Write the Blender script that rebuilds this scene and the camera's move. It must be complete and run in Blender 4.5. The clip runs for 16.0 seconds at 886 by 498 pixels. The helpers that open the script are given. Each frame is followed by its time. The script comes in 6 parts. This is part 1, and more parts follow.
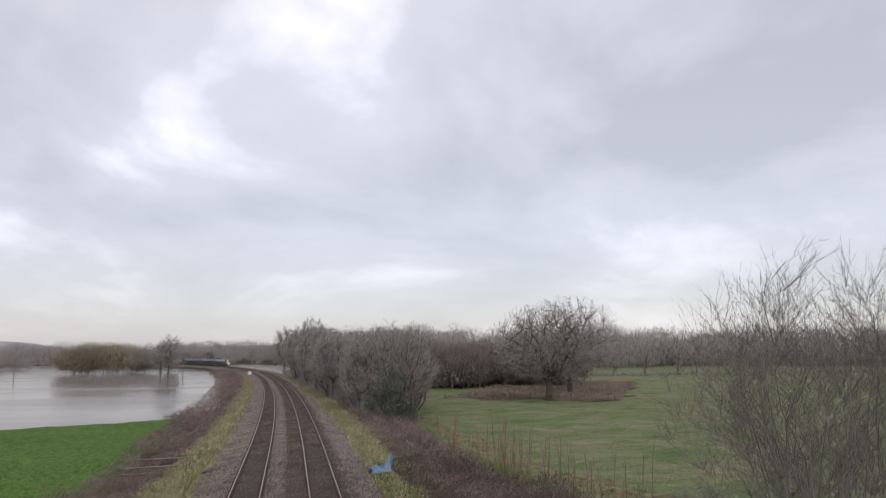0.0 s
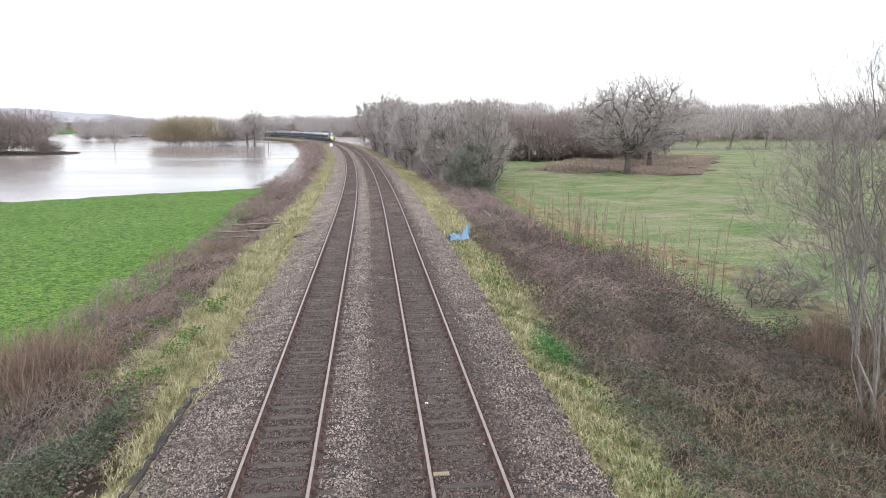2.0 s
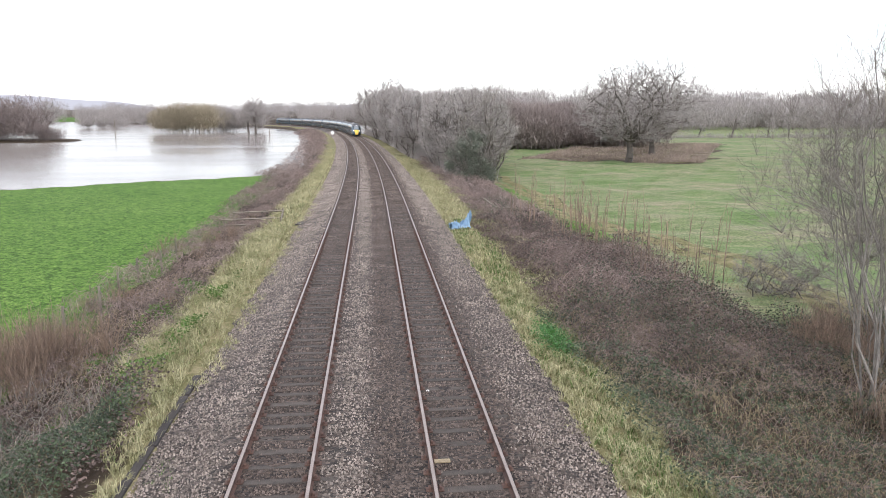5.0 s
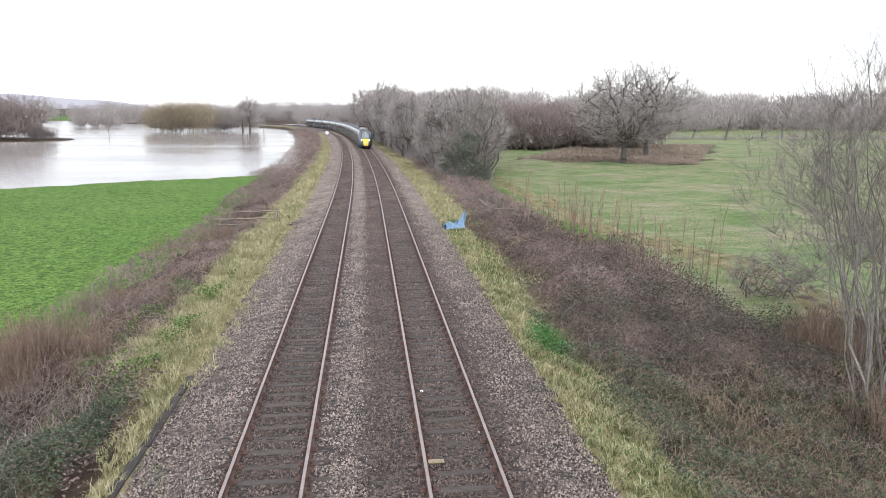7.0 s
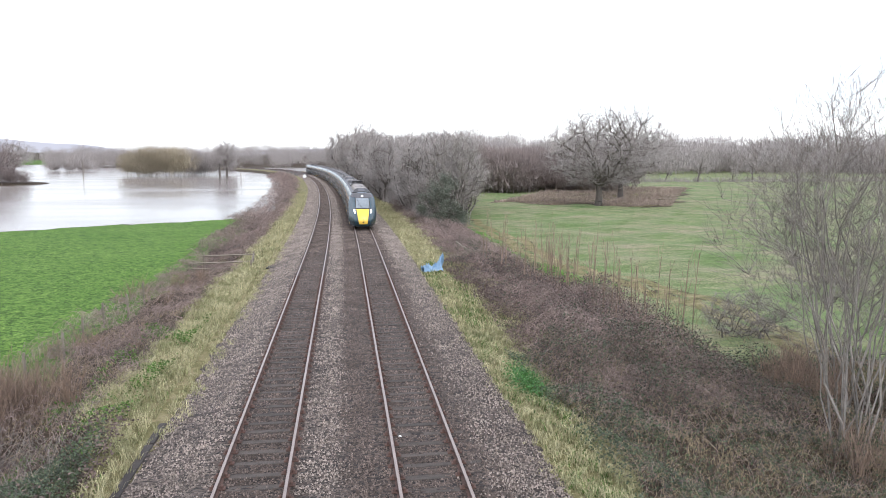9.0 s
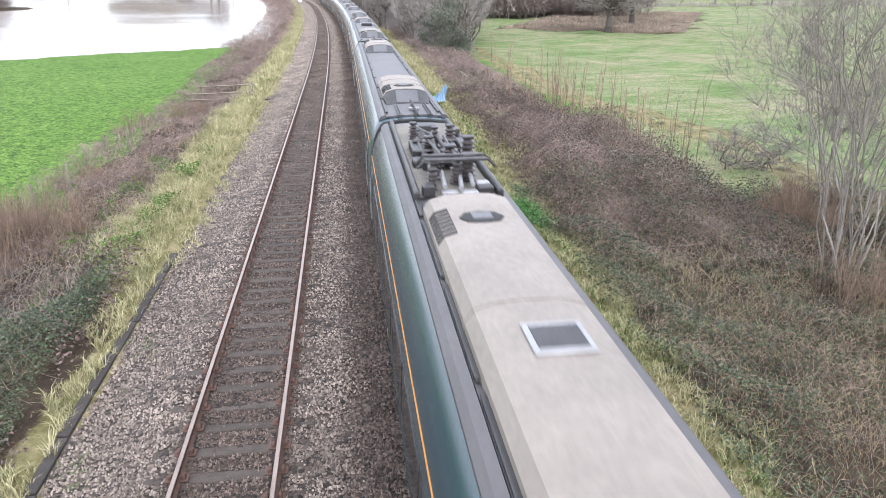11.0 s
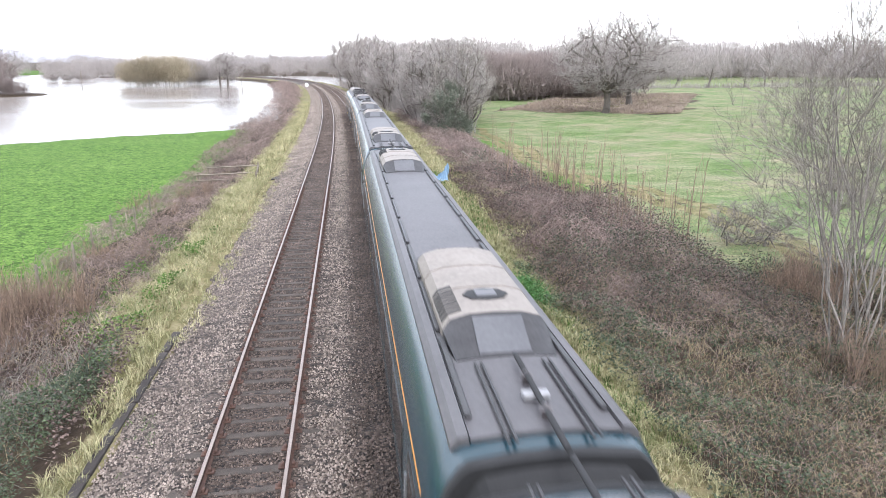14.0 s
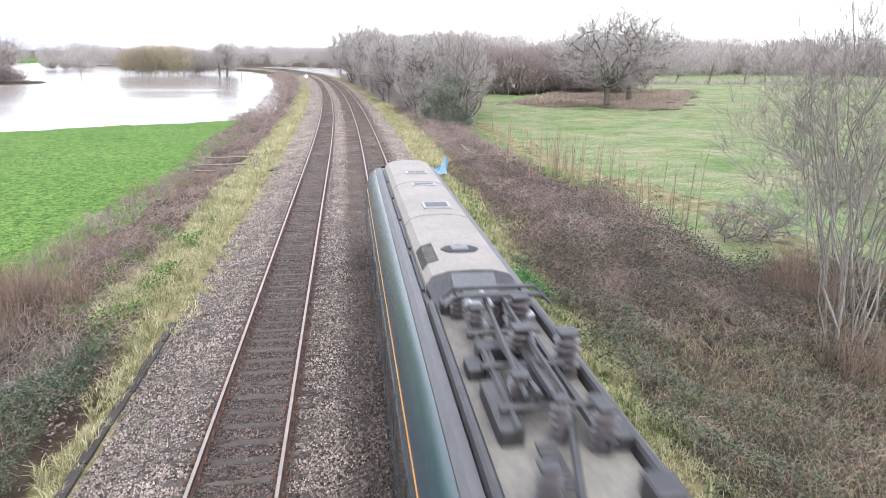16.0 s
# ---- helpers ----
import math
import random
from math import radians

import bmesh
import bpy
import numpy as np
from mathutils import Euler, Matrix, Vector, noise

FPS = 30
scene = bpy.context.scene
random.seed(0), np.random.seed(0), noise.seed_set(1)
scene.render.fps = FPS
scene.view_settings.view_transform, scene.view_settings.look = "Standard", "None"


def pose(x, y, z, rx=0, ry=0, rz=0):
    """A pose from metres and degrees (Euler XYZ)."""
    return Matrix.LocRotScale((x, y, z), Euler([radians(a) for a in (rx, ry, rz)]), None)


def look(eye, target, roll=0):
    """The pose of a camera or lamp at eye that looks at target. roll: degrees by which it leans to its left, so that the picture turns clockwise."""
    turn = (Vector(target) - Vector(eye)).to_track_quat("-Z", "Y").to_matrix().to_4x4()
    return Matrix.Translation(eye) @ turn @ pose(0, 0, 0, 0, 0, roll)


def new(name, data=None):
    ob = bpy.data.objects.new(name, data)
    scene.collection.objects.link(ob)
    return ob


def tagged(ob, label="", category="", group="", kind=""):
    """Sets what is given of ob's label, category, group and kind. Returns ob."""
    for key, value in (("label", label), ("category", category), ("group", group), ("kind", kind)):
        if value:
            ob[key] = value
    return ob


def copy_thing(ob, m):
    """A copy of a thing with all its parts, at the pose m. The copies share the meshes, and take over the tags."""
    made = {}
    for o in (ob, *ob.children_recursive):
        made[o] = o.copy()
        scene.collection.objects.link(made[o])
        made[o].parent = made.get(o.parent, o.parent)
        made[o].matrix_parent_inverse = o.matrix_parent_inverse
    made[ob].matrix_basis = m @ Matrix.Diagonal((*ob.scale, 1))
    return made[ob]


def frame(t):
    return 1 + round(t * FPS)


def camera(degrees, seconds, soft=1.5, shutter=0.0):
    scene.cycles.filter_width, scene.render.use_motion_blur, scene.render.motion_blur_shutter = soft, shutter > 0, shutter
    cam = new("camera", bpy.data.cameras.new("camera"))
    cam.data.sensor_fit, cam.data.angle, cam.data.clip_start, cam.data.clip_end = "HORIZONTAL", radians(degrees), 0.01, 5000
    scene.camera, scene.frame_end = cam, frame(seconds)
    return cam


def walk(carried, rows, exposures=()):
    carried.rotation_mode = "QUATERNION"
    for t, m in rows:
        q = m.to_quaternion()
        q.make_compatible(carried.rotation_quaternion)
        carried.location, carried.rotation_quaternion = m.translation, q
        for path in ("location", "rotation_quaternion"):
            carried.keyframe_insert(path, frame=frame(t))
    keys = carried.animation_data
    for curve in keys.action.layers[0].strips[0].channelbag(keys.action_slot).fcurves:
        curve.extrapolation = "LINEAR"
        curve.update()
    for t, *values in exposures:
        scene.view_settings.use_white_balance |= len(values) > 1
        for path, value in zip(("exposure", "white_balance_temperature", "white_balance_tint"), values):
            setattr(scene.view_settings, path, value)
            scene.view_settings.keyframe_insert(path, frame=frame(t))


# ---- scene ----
cam = camera(63.50, 16.0, soft=0.75, shutter=0.12)
EYE = 7.10
TURNS = [  # seconds, pitch, roll, yaw
    (0.0, 8.13, -0.22, -11.92), (0.2, 10.87, -0.20, -13.71), (0.4, 7.79, -0.38, -13.30),
    (0.5, 6.11, -0.28, -13.18), (0.6, 2.60, -0.26, -13.08), (0.8, -1.79, -0.17, -12.97),
    (1.0, -6.87, -0.15, -12.90), (1.2, -9.09, -0.06, -12.91), (1.5, -9.71, -0.23, -8.96),
    (2.0, -9.89, -0.09, -5.75), (2.5, -10.03, -0.19, -5.57), (3.0, -10.15, -0.10, -5.56),
    (3.5, -10.48, -0.08, -5.57), (4.0, -10.65, -0.05, -5.60), (6.5, -10.96, 0.10, -5.92),
    (7.0, -10.81, 0.20, -6.10), (7.5, -10.65, 0.26, -6.08), (8.0, -10.75, 0.24, -6.04),
    (8.5, -10.64, 0.59, -6.51), (8.7, -7.62, 0.25, -7.52), (9.0, -7.40, 0.15, -7.89),
    (9.3, -13.72, 0.02, -7.85), (9.5, -15.57, 0.02, -7.85), (10.0, -19.81, 0.00, -7.79),
    (10.2, -20.27, 0.20, -7.82), (12.5, -21.07, -0.29, -7.30), (13.0, -21.21, -0.21, -7.36),
    (13.3, -18.88, -0.18, -7.32), (13.5, -17.55, -0.18, -7.49), (13.7, -15.83, -0.12, -7.47),
    (14.0, -14.58, -0.31, -7.43), (14.5, -14.40, 0.17, -7.42), (15.0, -14.50, 0.26, -7.42),
    (15.5, -14.62, 0.27, -7.46), (16.0, -15.11, 0.42, -7.60),
]


def heading(pitch, roll, yaw):
    """A camera pose on the bridge from its tilt, lean and turn in degrees."""
    return (Matrix.Translation((0, 0, EYE)) @ Euler((0, 0, radians(yaw))).to_matrix().to_4x4()
            @ Euler((radians(90 + pitch), 0, 0)).to_matrix().to_4x4() @ Euler((0, 0, radians(roll))).to_matrix().to_4x4())


STOPS = [(0.0, -0.48), (0.5, -0.62), (0.8, -0.68), (1.0, -0.62), (1.2, -0.03), (1.5, 0.62), (2.0, 0.78), (8.5, 0.78), (9.0, 0.78), (9.5, 1.0), (10.2, 1.25), (12.3, 1.4), (13.0, 1.4), (14.0, 1.35), (16.0, 1.35)]
EXPOSURES = [(t, s, 6430 if t < 1.1 else 6200 if t < 9 else 6050, 17 if t < 1.1 else 13) for t, s in STOPS]
walk(cam, [(t, heading(p, r, y)) for t, p, r, y in TURNS], EXPOSURES)

# ---- sky and light ----
world = bpy.data.worlds.new("sky")
scene.world = world
world.use_nodes = True
wn, wl = world.node_tree.nodes, world.node_tree.links
wn.clear()


def node(tree, kind, **values):
    n = tree.nodes.new(kind)
    for key, value in values.items():
        n.inputs[key.replace("_", " ")].default_value = value
    return n


sky = wn.new("ShaderNodeTexSky")
sky.sky_type, sky.sun_disc = "NISHITA", False
sky.sun_elevation, sky.sun_rotation = radians(28), radians(200)
coord = wn.new("ShaderNodeTexCoord")
split = wn.new("ShaderNodeSeparateXYZ")
wl.new(coord.outputs["Generated"], split.inputs[0])
lift = wn.new("ShaderNodeMath")
lift.operation = "MAXIMUM"
lift.inputs[1].default_value = 0.0
wl.new(split.outputs["Z"], lift.inputs[0])
lift2 = wn.new("ShaderNodeMath")
lift2.operation = "ADD"
lift2.inputs[1].default_value = 0.30
wl.new(lift.outputs[0], lift2.inputs[0])
flat = wn.new("ShaderNodeCombineXYZ")
for axis in "XY":
    ratio = wn.new("ShaderNodeMath")
    ratio.operation = "DIVIDE"
    wl.new(split.outputs[axis], ratio.inputs[0])
    wl.new(lift2.outputs[0], ratio.inputs[1])
    wl.new(ratio.outputs[0], flat.inputs[axis])
big = node(world.node_tree, "ShaderNodeTexNoise", Scale=1.15, Detail=6.0, Roughness=0.52, Distortion=0.35)
wl.new(flat.outputs[0], big.inputs["Vector"])
ramp = wn.new("ShaderNodeValToRGB")
ramp.color_ramp.elements[0].position, ramp.color_ramp.elements[0].color = 0.37, (0.64, 0.64, 0.645, 1)
ramp.color_ramp.elements[1].position, ramp.color_ramp.elements[1].color = 0.67, (1.75, 1.75, 1.77, 1)
mid = ramp.color_ramp.elements.new(0.53)
mid.color = (0.93, 0.93, 0.94, 1)
wl.new(big.outputs["Fac"], ramp.inputs["Fac"])
thin = wn.new("ShaderNodeMix")
thin.data_type = "RGBA"
thin.blend_type = "ADD"
thin.inputs["Factor"].default_value = 0.05
low = wn.new("ShaderNodeMapRange")
low.inputs["From Min"].default_value, low.inputs["From Max"].default_value = 0.0, 0.34
low.inputs["To Min"].default_value, low.inputs["To Max"].default_value = 0.85, 0.0
wl.new(lift.outputs[0], low.inputs["Value"])
murk = wn.new("ShaderNodeMix")
murk.data_type = "RGBA"
murk.inputs["B"].default_value = (0.60, 0.60, 0.615, 1)
wl.new(low.outputs[0], murk.inputs["Factor"])
wl.new(ramp.outputs["Color"], murk.inputs["A"])
wl.new(murk.outputs["Result"], thin.inputs["A"])
wl.new(sky.outputs["Color"], thin.inputs["B"])
back = node(world.node_tree, "ShaderNodeBackground", Strength=1.0)
wl.new(thin.outputs["Result"], back.inputs["Color"])
wout = wn.new("ShaderNodeOutputWorld")
wl.new(back.outputs[0], wout.inputs[0])

sun = new("sun", bpy.data.lights.new("sun", "SUN"))
sun.data.energy, sun.data.angle, sun.data.color = 0.9, radians(25), (1.0, 0.96, 0.9)
sun.matrix_world = look((0, 0, 60), (-10, 30, 20))


# ---- materials ----
def mat(name, a, b=None, rough=0.8, metal=0.0, scale=3.0, fine=40.0, bump=0.0, bump_size=0.01, spread=0.0, space="Object", spec=0.5):
    """A surface that runs between colours a and b in patches and grain; spread: how far single pieces differ."""
    m = bpy.data.materials.new(name)
    m.use_nodes = True
    t = m.node_tree
    p = t.nodes["Principled BSDF"]
    p.inputs["Metallic"].default_value = metal
    p.inputs["Specular IOR Level"].default_value = spec
    c = t.nodes.new("ShaderNodeTexCoord")
    b = b or tuple(v * 0.7 for v in a)
    n1 = node(t, "ShaderNodeTexNoise", Scale=scale, Detail=4.0, Roughness=0.6)
    n2 = node(t, "ShaderNodeTexNoise", Scale=fine, Detail=3.0, Roughness=0.65)
    if space == "World":
        g = t.nodes.new("ShaderNodeNewGeometry")
        src = g.outputs["Position"]
    else:
        src = c.outputs["Object"]
    t.links.new(src, n1.inputs["Vector"])
    t.links.new(src, n2.inputs["Vector"])
    add = t.nodes.new("ShaderNodeMath")
    add.operation = "MULTIPLY_ADD"
    add.inputs[1].default_value = 0.5
    t.links.new(n1.outputs["Fac"], add.inputs[0])
    half = t.nodes.new("ShaderNodeMath")
    half.operation = "MULTIPLY"
    half.inputs[1].default_value = 0.5
    t.links.new(n2.outputs["Fac"], half.inputs[0])
    t.links.new(half.outputs[0], add.inputs[2])
    r = t.nodes.new("ShaderNodeValToRGB")
    r.color_ramp.elements[0].position, r.color_ramp.elements[0].color = 0.36, (*a, 1)
    r.color_ramp.elements[1].position, r.color_ramp.elements[1].color = 0.64, (*b, 1)
    t.links.new(add.outputs[0], r.inputs["Fac"])
    colour = r.outputs["Color"]
    if spread:
        info = t.nodes.new("ShaderNodeObjectInfo")
        geo = t.nodes.new("ShaderNodeNewGeometry")
        s = t.nodes.new("ShaderNodeMath")
        s.operation = "ADD"
        t.links.new(info.outputs["Random"], s.inputs[0])
        t.links.new(geo.outputs["Random Per Island"], s.inputs[1])
        f = t.nodes.new("ShaderNodeMath")
        f.operation = "FRACT"
        t.links.new(s.outputs[0], f.inputs[0])
        v = t.nodes.new("ShaderNodeMapRange")
        v.inputs["To Min"].default_value, v.inputs["To Max"].default_value = 1 - spread, 1 + spread
        t.links.new(f.outputs[0], v.inputs["Value"])
        h = t.nodes.new("ShaderNodeHueSaturation")
        t.links.new(v.outputs[0], h.inputs["Value"])
        t.links.new(colour, h.inputs["Color"])
        colour = h.outputs["Color"]
    t.links.new(colour, p.inputs["Base Color"])
    rr = t.nodes.new("ShaderNodeMapRange")
    rr.inputs["To Min"].default_value, rr.inputs["To Max"].default_value = max(0.02, rough - 0.08), min(1, rough + 0.08)
    t.links.new(n2.outputs["Fac"], rr.inputs["Value"])
    t.links.new(rr.outputs[0], p.inputs["Roughness"])
    if bump:
        k = node(t, "ShaderNodeBump", Strength=bump, Distance=bump_size)
        t.links.new(n2.outputs["Fac"], k.inputs["Height"])
        t.links.new(k.outputs[0], p.inputs["Normal"])
    return m


def ballast_material():
    """Crushed grey-brown granite: single stones by cells, rust near the rails."""
    m = bpy.data.materials.new("ballast")
    m.use_nodes = True
    t = m.node_tree
    p = t.nodes["Principled BSDF"]
    p.inputs["Roughness"].default_value = 0.9
    g = t.nodes.new("ShaderNodeNewGeometry")
    cells = node(t, "ShaderNodeTexVoronoi", Scale=15.0)
    warp = node(t, "ShaderNodeTexNoise", Scale=9.0, Detail=2.0)
    wide = node(t, "ShaderNodeTexNoise", Scale=0.35, Detail=5.0, Roughness=0.65)
    mixv = t.nodes.new("ShaderNodeVectorMath")
    mixv.operation = "MULTIPLY_ADD"
    mixv.inputs[1].default_value = (0.06, 0.06, 0.06)
    t.links.new(g.outputs["Position"], warp.inputs["Vector"])
    t.links.new(g.outputs["Position"], wide.inputs["Vector"])
    t.links.new(warp.outputs["Color"], mixv.inputs[0])
    t.links.new(g.outputs["Position"], mixv.inputs[2])
    t.links.new(mixv.outputs[0], cells.inputs["Vector"])
    grey = t.nodes.new("ShaderNodeSeparateColor")
    t.links.new(cells.outputs["Color"], grey.inputs[0])
    # bed tones darkened to paint the shaded gaps between loose stones
    r = t.nodes.new("ShaderNodeValToRGB")
    e = r.color_ramp.elements
    e[0].position, e[0].color = 0.0, (0.012, 0.010, 0.009, 1)
    e[1].position, e[1].color = 1.0, (0.20, 0.165, 0.142, 1)
    for at, col in ((0.3, (0.044, 0.034, 0.029, 1)), (0.75, (0.105, 0.083, 0.072, 1))):
        x = e.new(at)
        x.color = col
    t.links.new(grey.outputs[0], r.inputs["Fac"])
    tone = t.nodes.new("ShaderNodeMix")
    tone.data_type, tone.blend_type = "RGBA", "MULTIPLY"
    tone.inputs["Factor"].default_value = 0.9
    r2 = t.nodes.new("ShaderNodeValToRGB")
    r2.color_ramp.elements[0].position, r2.color_ramp.elements[0].color = 0.35, (0.62, 0.585, 0.55, 1)
    r2.color_ramp.elements[1].position, r2.color_ramp.elements[1].color = 0.68, (1.15, 1.12, 1.06, 1)
    t.links.new(wide.outputs["Fac"], r2.inputs["Fac"])
    t.links.new(r.outputs["Color"], tone.inputs["A"])
    t.links.new(r2.outputs["Color"], tone.inputs["B"])
    zone = t.nodes.new("ShaderNodeAttribute")
    zone.attribute_name = "grime"
    dirt = t.nodes.new("ShaderNodeMix")
    dirt.data_type, dirt.blend_type = "RGBA", "MULTIPLY"
    dirt.inputs["B"].default_value = (0.62, 0.55, 0.51, 1)
    t.links.new(zone.outputs["Fac"], dirt.inputs["Factor"])
    t.links.new(tone.outputs["Result"], dirt.inputs["A"])
    t.links.new(dirt.outputs["Result"], p.inputs["Base Color"])
    k = node(t, "ShaderNodeBump", Strength=1.0, Distance=0.05)
    k.invert = True
    t.links.new(cells.outputs["Distance"], k.inputs["Height"])
    t.links.new(k.outputs[0], p.inputs["Normal"])
    return m


def ground_material():
    """Pasture, winter crop, dry verge grass and brown scrub soil, told apart by the sheet's zones."""
    m = bpy.data.materials.new("ground")
    m.use_nodes = True
    t = m.node_tree
    p = t.nodes["Principled BSDF"]
    p.inputs["Roughness"].default_value = 0.95
    p.inputs["Specular IOR Level"].default_value = 0.15
    g = t.nodes.new("ShaderNodeNewGeometry")

    def grain(scale, detail=4.0, rough=0.6, stretch=None):
        n = node(t, "ShaderNodeTexNoise", Scale=scale, Detail=detail, Roughness=rough)
        if stretch:
            mp = t.nodes.new("ShaderNodeMapping")
            mp.inputs["Scale"].default_value = stretch
            t.links.new(g.outputs["Position"], mp.inputs["Vector"])
            t.links.new(mp.outputs[0], n.inputs["Vector"])
        else:
            t.links.new(g.outputs["Position"], n.inputs["Vector"])
        return n.outputs["Fac"]

    def ramp3(fac, *stops):
        r = t.nodes.new("ShaderNodeValToRGB")
        e = r.color_ramp.elements
        e[0].position, e[0].color = stops[0][0], (*stops[0][1], 1)
        e[1].position, e[1].color = stops[-1][0], (*stops[-1][1], 1)
        for at, col in stops[1:-1]:
            e.new(at).color = (*col, 1)
        t.links.new(fac, r.inputs["Fac"])
        return r.outputs["Color"]

    def mix(a, b, fac, blend="MIX"):
        x = t.nodes.new("ShaderNodeMix")
        x.data_type, x.blend_type = "RGBA", blend
        if isinstance(fac, float):
            x.inputs["Factor"].default_value = fac
        else:
            t.links.new(fac, x.inputs["Factor"])
        t.links.new(a, x.inputs["A"])
        t.links.new(b, x.inputs["B"])
        return x.outputs["Result"]

    coarse, middle, fine = grain(0.10, 5), grain(1.1, 6, 0.7), grain(7.0, 5, 0.75)
    drill = grain(0.5, 6, 0.72, (0.6, 1.5, 1))
    zone = t.nodes.new("ShaderNodeVertexColor")
    zone.layer_name = "zone"
    z = t.nodes.new("ShaderNodeSeparateColor")
    t.links.new(zone.outputs["Color"], z.inputs[0])
    # scrub soil is darkened; the colour carries the shade between brambles
    soil = mix(ramp3(middle, (0.3, (0.030, 0.022, 0.016)), (0.5, (0.056, 0.042, 0.030)), (0.7, (0.088, 0.072, 0.043))),
               ramp3(fine, (0.3, (0.45, 0.42, 0.40)), (0.7, (1.25, 1.2, 1.15))), 0.8, "MULTIPLY")
    clods = grain(2.7, 5, 0.72)
    pasture = mix(ramp3(clods, (0.36, (0.036, 0.078, 0.013)), (0.5, (0.078, 0.150, 0.026)), (0.64, (0.128, 0.205, 0.046))),
                  ramp3(fine, (0.40, (0.30, 0.36, 0.3)), (0.60, (1.5, 1.45, 1.3))), 0.85, "MULTIPLY")
    pasture = mix(pasture, ramp3(coarse, (0.35, (0.85, 0.9, 0.8)), (0.65, (1.12, 1.05, 1.2))), 0.8, "MULTIPLY")
    crop = mix(ramp3(drill, (0.32, (0.080, 0.112, 0.048)), (0.47, (0.132, 0.162, 0.080)), (0.56, (0.172, 0.180, 0.112)), (0.74, (0.23, 0.21, 0.145))),
               ramp3(fine, (0.40, (0.45, 0.48, 0.42)), (0.60, (1.45, 1.40, 1.3))), 0.8, "MULTIPLY")
    crop = mix(crop, ramp3(coarse, (0.35, (0.72, 0.95, 0.6)), (0.65, (1.3, 1.1, 1.25))), 0.8, "MULTIPLY")
    verge = mix(ramp3(middle, (0.3, (0.085, 0.090, 0.032)), (0.5, (0.165, 0.150, 0.075)), (0.68, (0.28, 0.24, 0.15))),
                ramp3(fine, (0.3, (0.5, 0.5, 0.45)), (0.7, (1.25, 1.22, 1.15))), 0.85, "MULTIPLY")

    def edge(channel):
        a = t.nodes.new("ShaderNodeMath")
        a.operation = "ADD"
        t.links.new(z.outputs[channel], a.inputs[0])
        j = t.nodes.new("ShaderNodeMapRange")
        j.inputs["To Min"].default_value, j.inputs["To Max"].default_value = -0.45, 0.45
        t.links.new(middle, j.inputs["Value"])
        t.links.new(j.outputs[0], a.inputs[1])
        s = t.nodes.new("ShaderNodeMapRange")
        s.inputs["From Min"].default_value, s.inputs["From Max"].default_value = 0.42, 0.58
        t.links.new(a.outputs[0], s.inputs["Value"])
        return s.outputs[0]

    out = mix(soil, verge, edge("Blue"))
    out = mix(out, crop, edge("Green"))
    out = mix(out, pasture, edge("Red"))
    t.links.new(out, p.inputs["Base Color"])
    k = node(t, "ShaderNodeBump", Strength=0.7, Distance=0.06)
    t.links.new(fine, k.inputs["Height"])
    t.links.new(k.outputs[0], p.inputs["Normal"])
    return m


def water_material():
    m = bpy.data.materials.new("flood_water")
    m.use_nodes = True
    t = m.node_tree
    p = t.nodes["Principled BSDF"]
    p.inputs["Base Color"].default_value = (0.215, 0.188, 0.168, 1)
    p.inputs["IOR"].default_value = 1.10
    g = t.nodes.new("ShaderNodeNewGeometry")
    mp = t.nodes.new("ShaderNodeMapping")
    mp.inputs["Scale"].default_value = (0.45, 1.6, 1)
    t.links.new(g.outputs["Position"], mp.inputs["Vector"])
    n = node(t, "ShaderNodeTexNoise", Scale=1.4, Detail=4.0, Roughness=0.6)
    t.links.new(mp.outputs[0], n.inputs["Vector"])
    wide = node(t, "ShaderNodeTexNoise", Scale=0.03, Detail=4.0, Roughness=0.55)
    t.links.new(mp.outputs[0], wide.inputs["Vector"])
    r = t.nodes.new("ShaderNodeMapRange")
    r.inputs["From Min"].default_value, r.inputs["From Max"].default_value = 0.35, 0.65
    r.inputs["To Min"].default_value, r.inputs["To Max"].default_value = 0.10, 0.19
    t.links.new(wide.outputs["Fac"], r.inputs["Value"])
    t.links.new(r.outputs[0], p.inputs["Roughness"])
    k = node(t, "ShaderNodeBump", Strength=0.12, Distance=0.03)
    t.links.new(n.outputs["Fac"], k.inputs["Height"])
    t.links.new(k.outputs[0], p.inputs["Normal"])
    return m


GROUND, BALLAST, WATER = ground_material(), ballast_material(), water_material()
STONE = mat("granite_stone", (0.190, 0.147, 0.123), (0.040, 0.031, 0.026), rough=0.9, scale=0.7, fine=25, spread=0.55, space="World")
CLEAN_STONE = mat("pale_granite_stone", (0.335, 0.280, 0.240), (0.120, 0.100, 0.086), rough=0.9, scale=0.7, fine=25, spread=0.55, space="World")
SLEEPER = mat("weathered_sleeper", (0.075, 0.060, 0.050), (0.030, 0.024, 0.020), rough=0.9, scale=4, fine=45, bump=0.5, spread=0.25)
RUST = mat("rusty_steel", (0.115, 0.062, 0.045), (0.055, 0.032, 0.026), rough=0.8, metal=0.2, scale=6, fine=80, bump=0.3, space="World")
RAILTOP = mat("worn_rail_head", (0.30, 0.245, 0.215), (0.20, 0.158, 0.138), rough=0.42, metal=0.5, scale=2, fine=30, space="World")
CONCRETE = mat("dirty_concrete", (0.056, 0.047, 0.043), (0.026, 0.022, 0.020), rough=0.95, scale=3, fine=50, bump=0.4, spread=0.2)


# ---- the line and the land ----
LEFT_X, RIGHT_X, GAUGE = -2.09, 1.86, 1.505


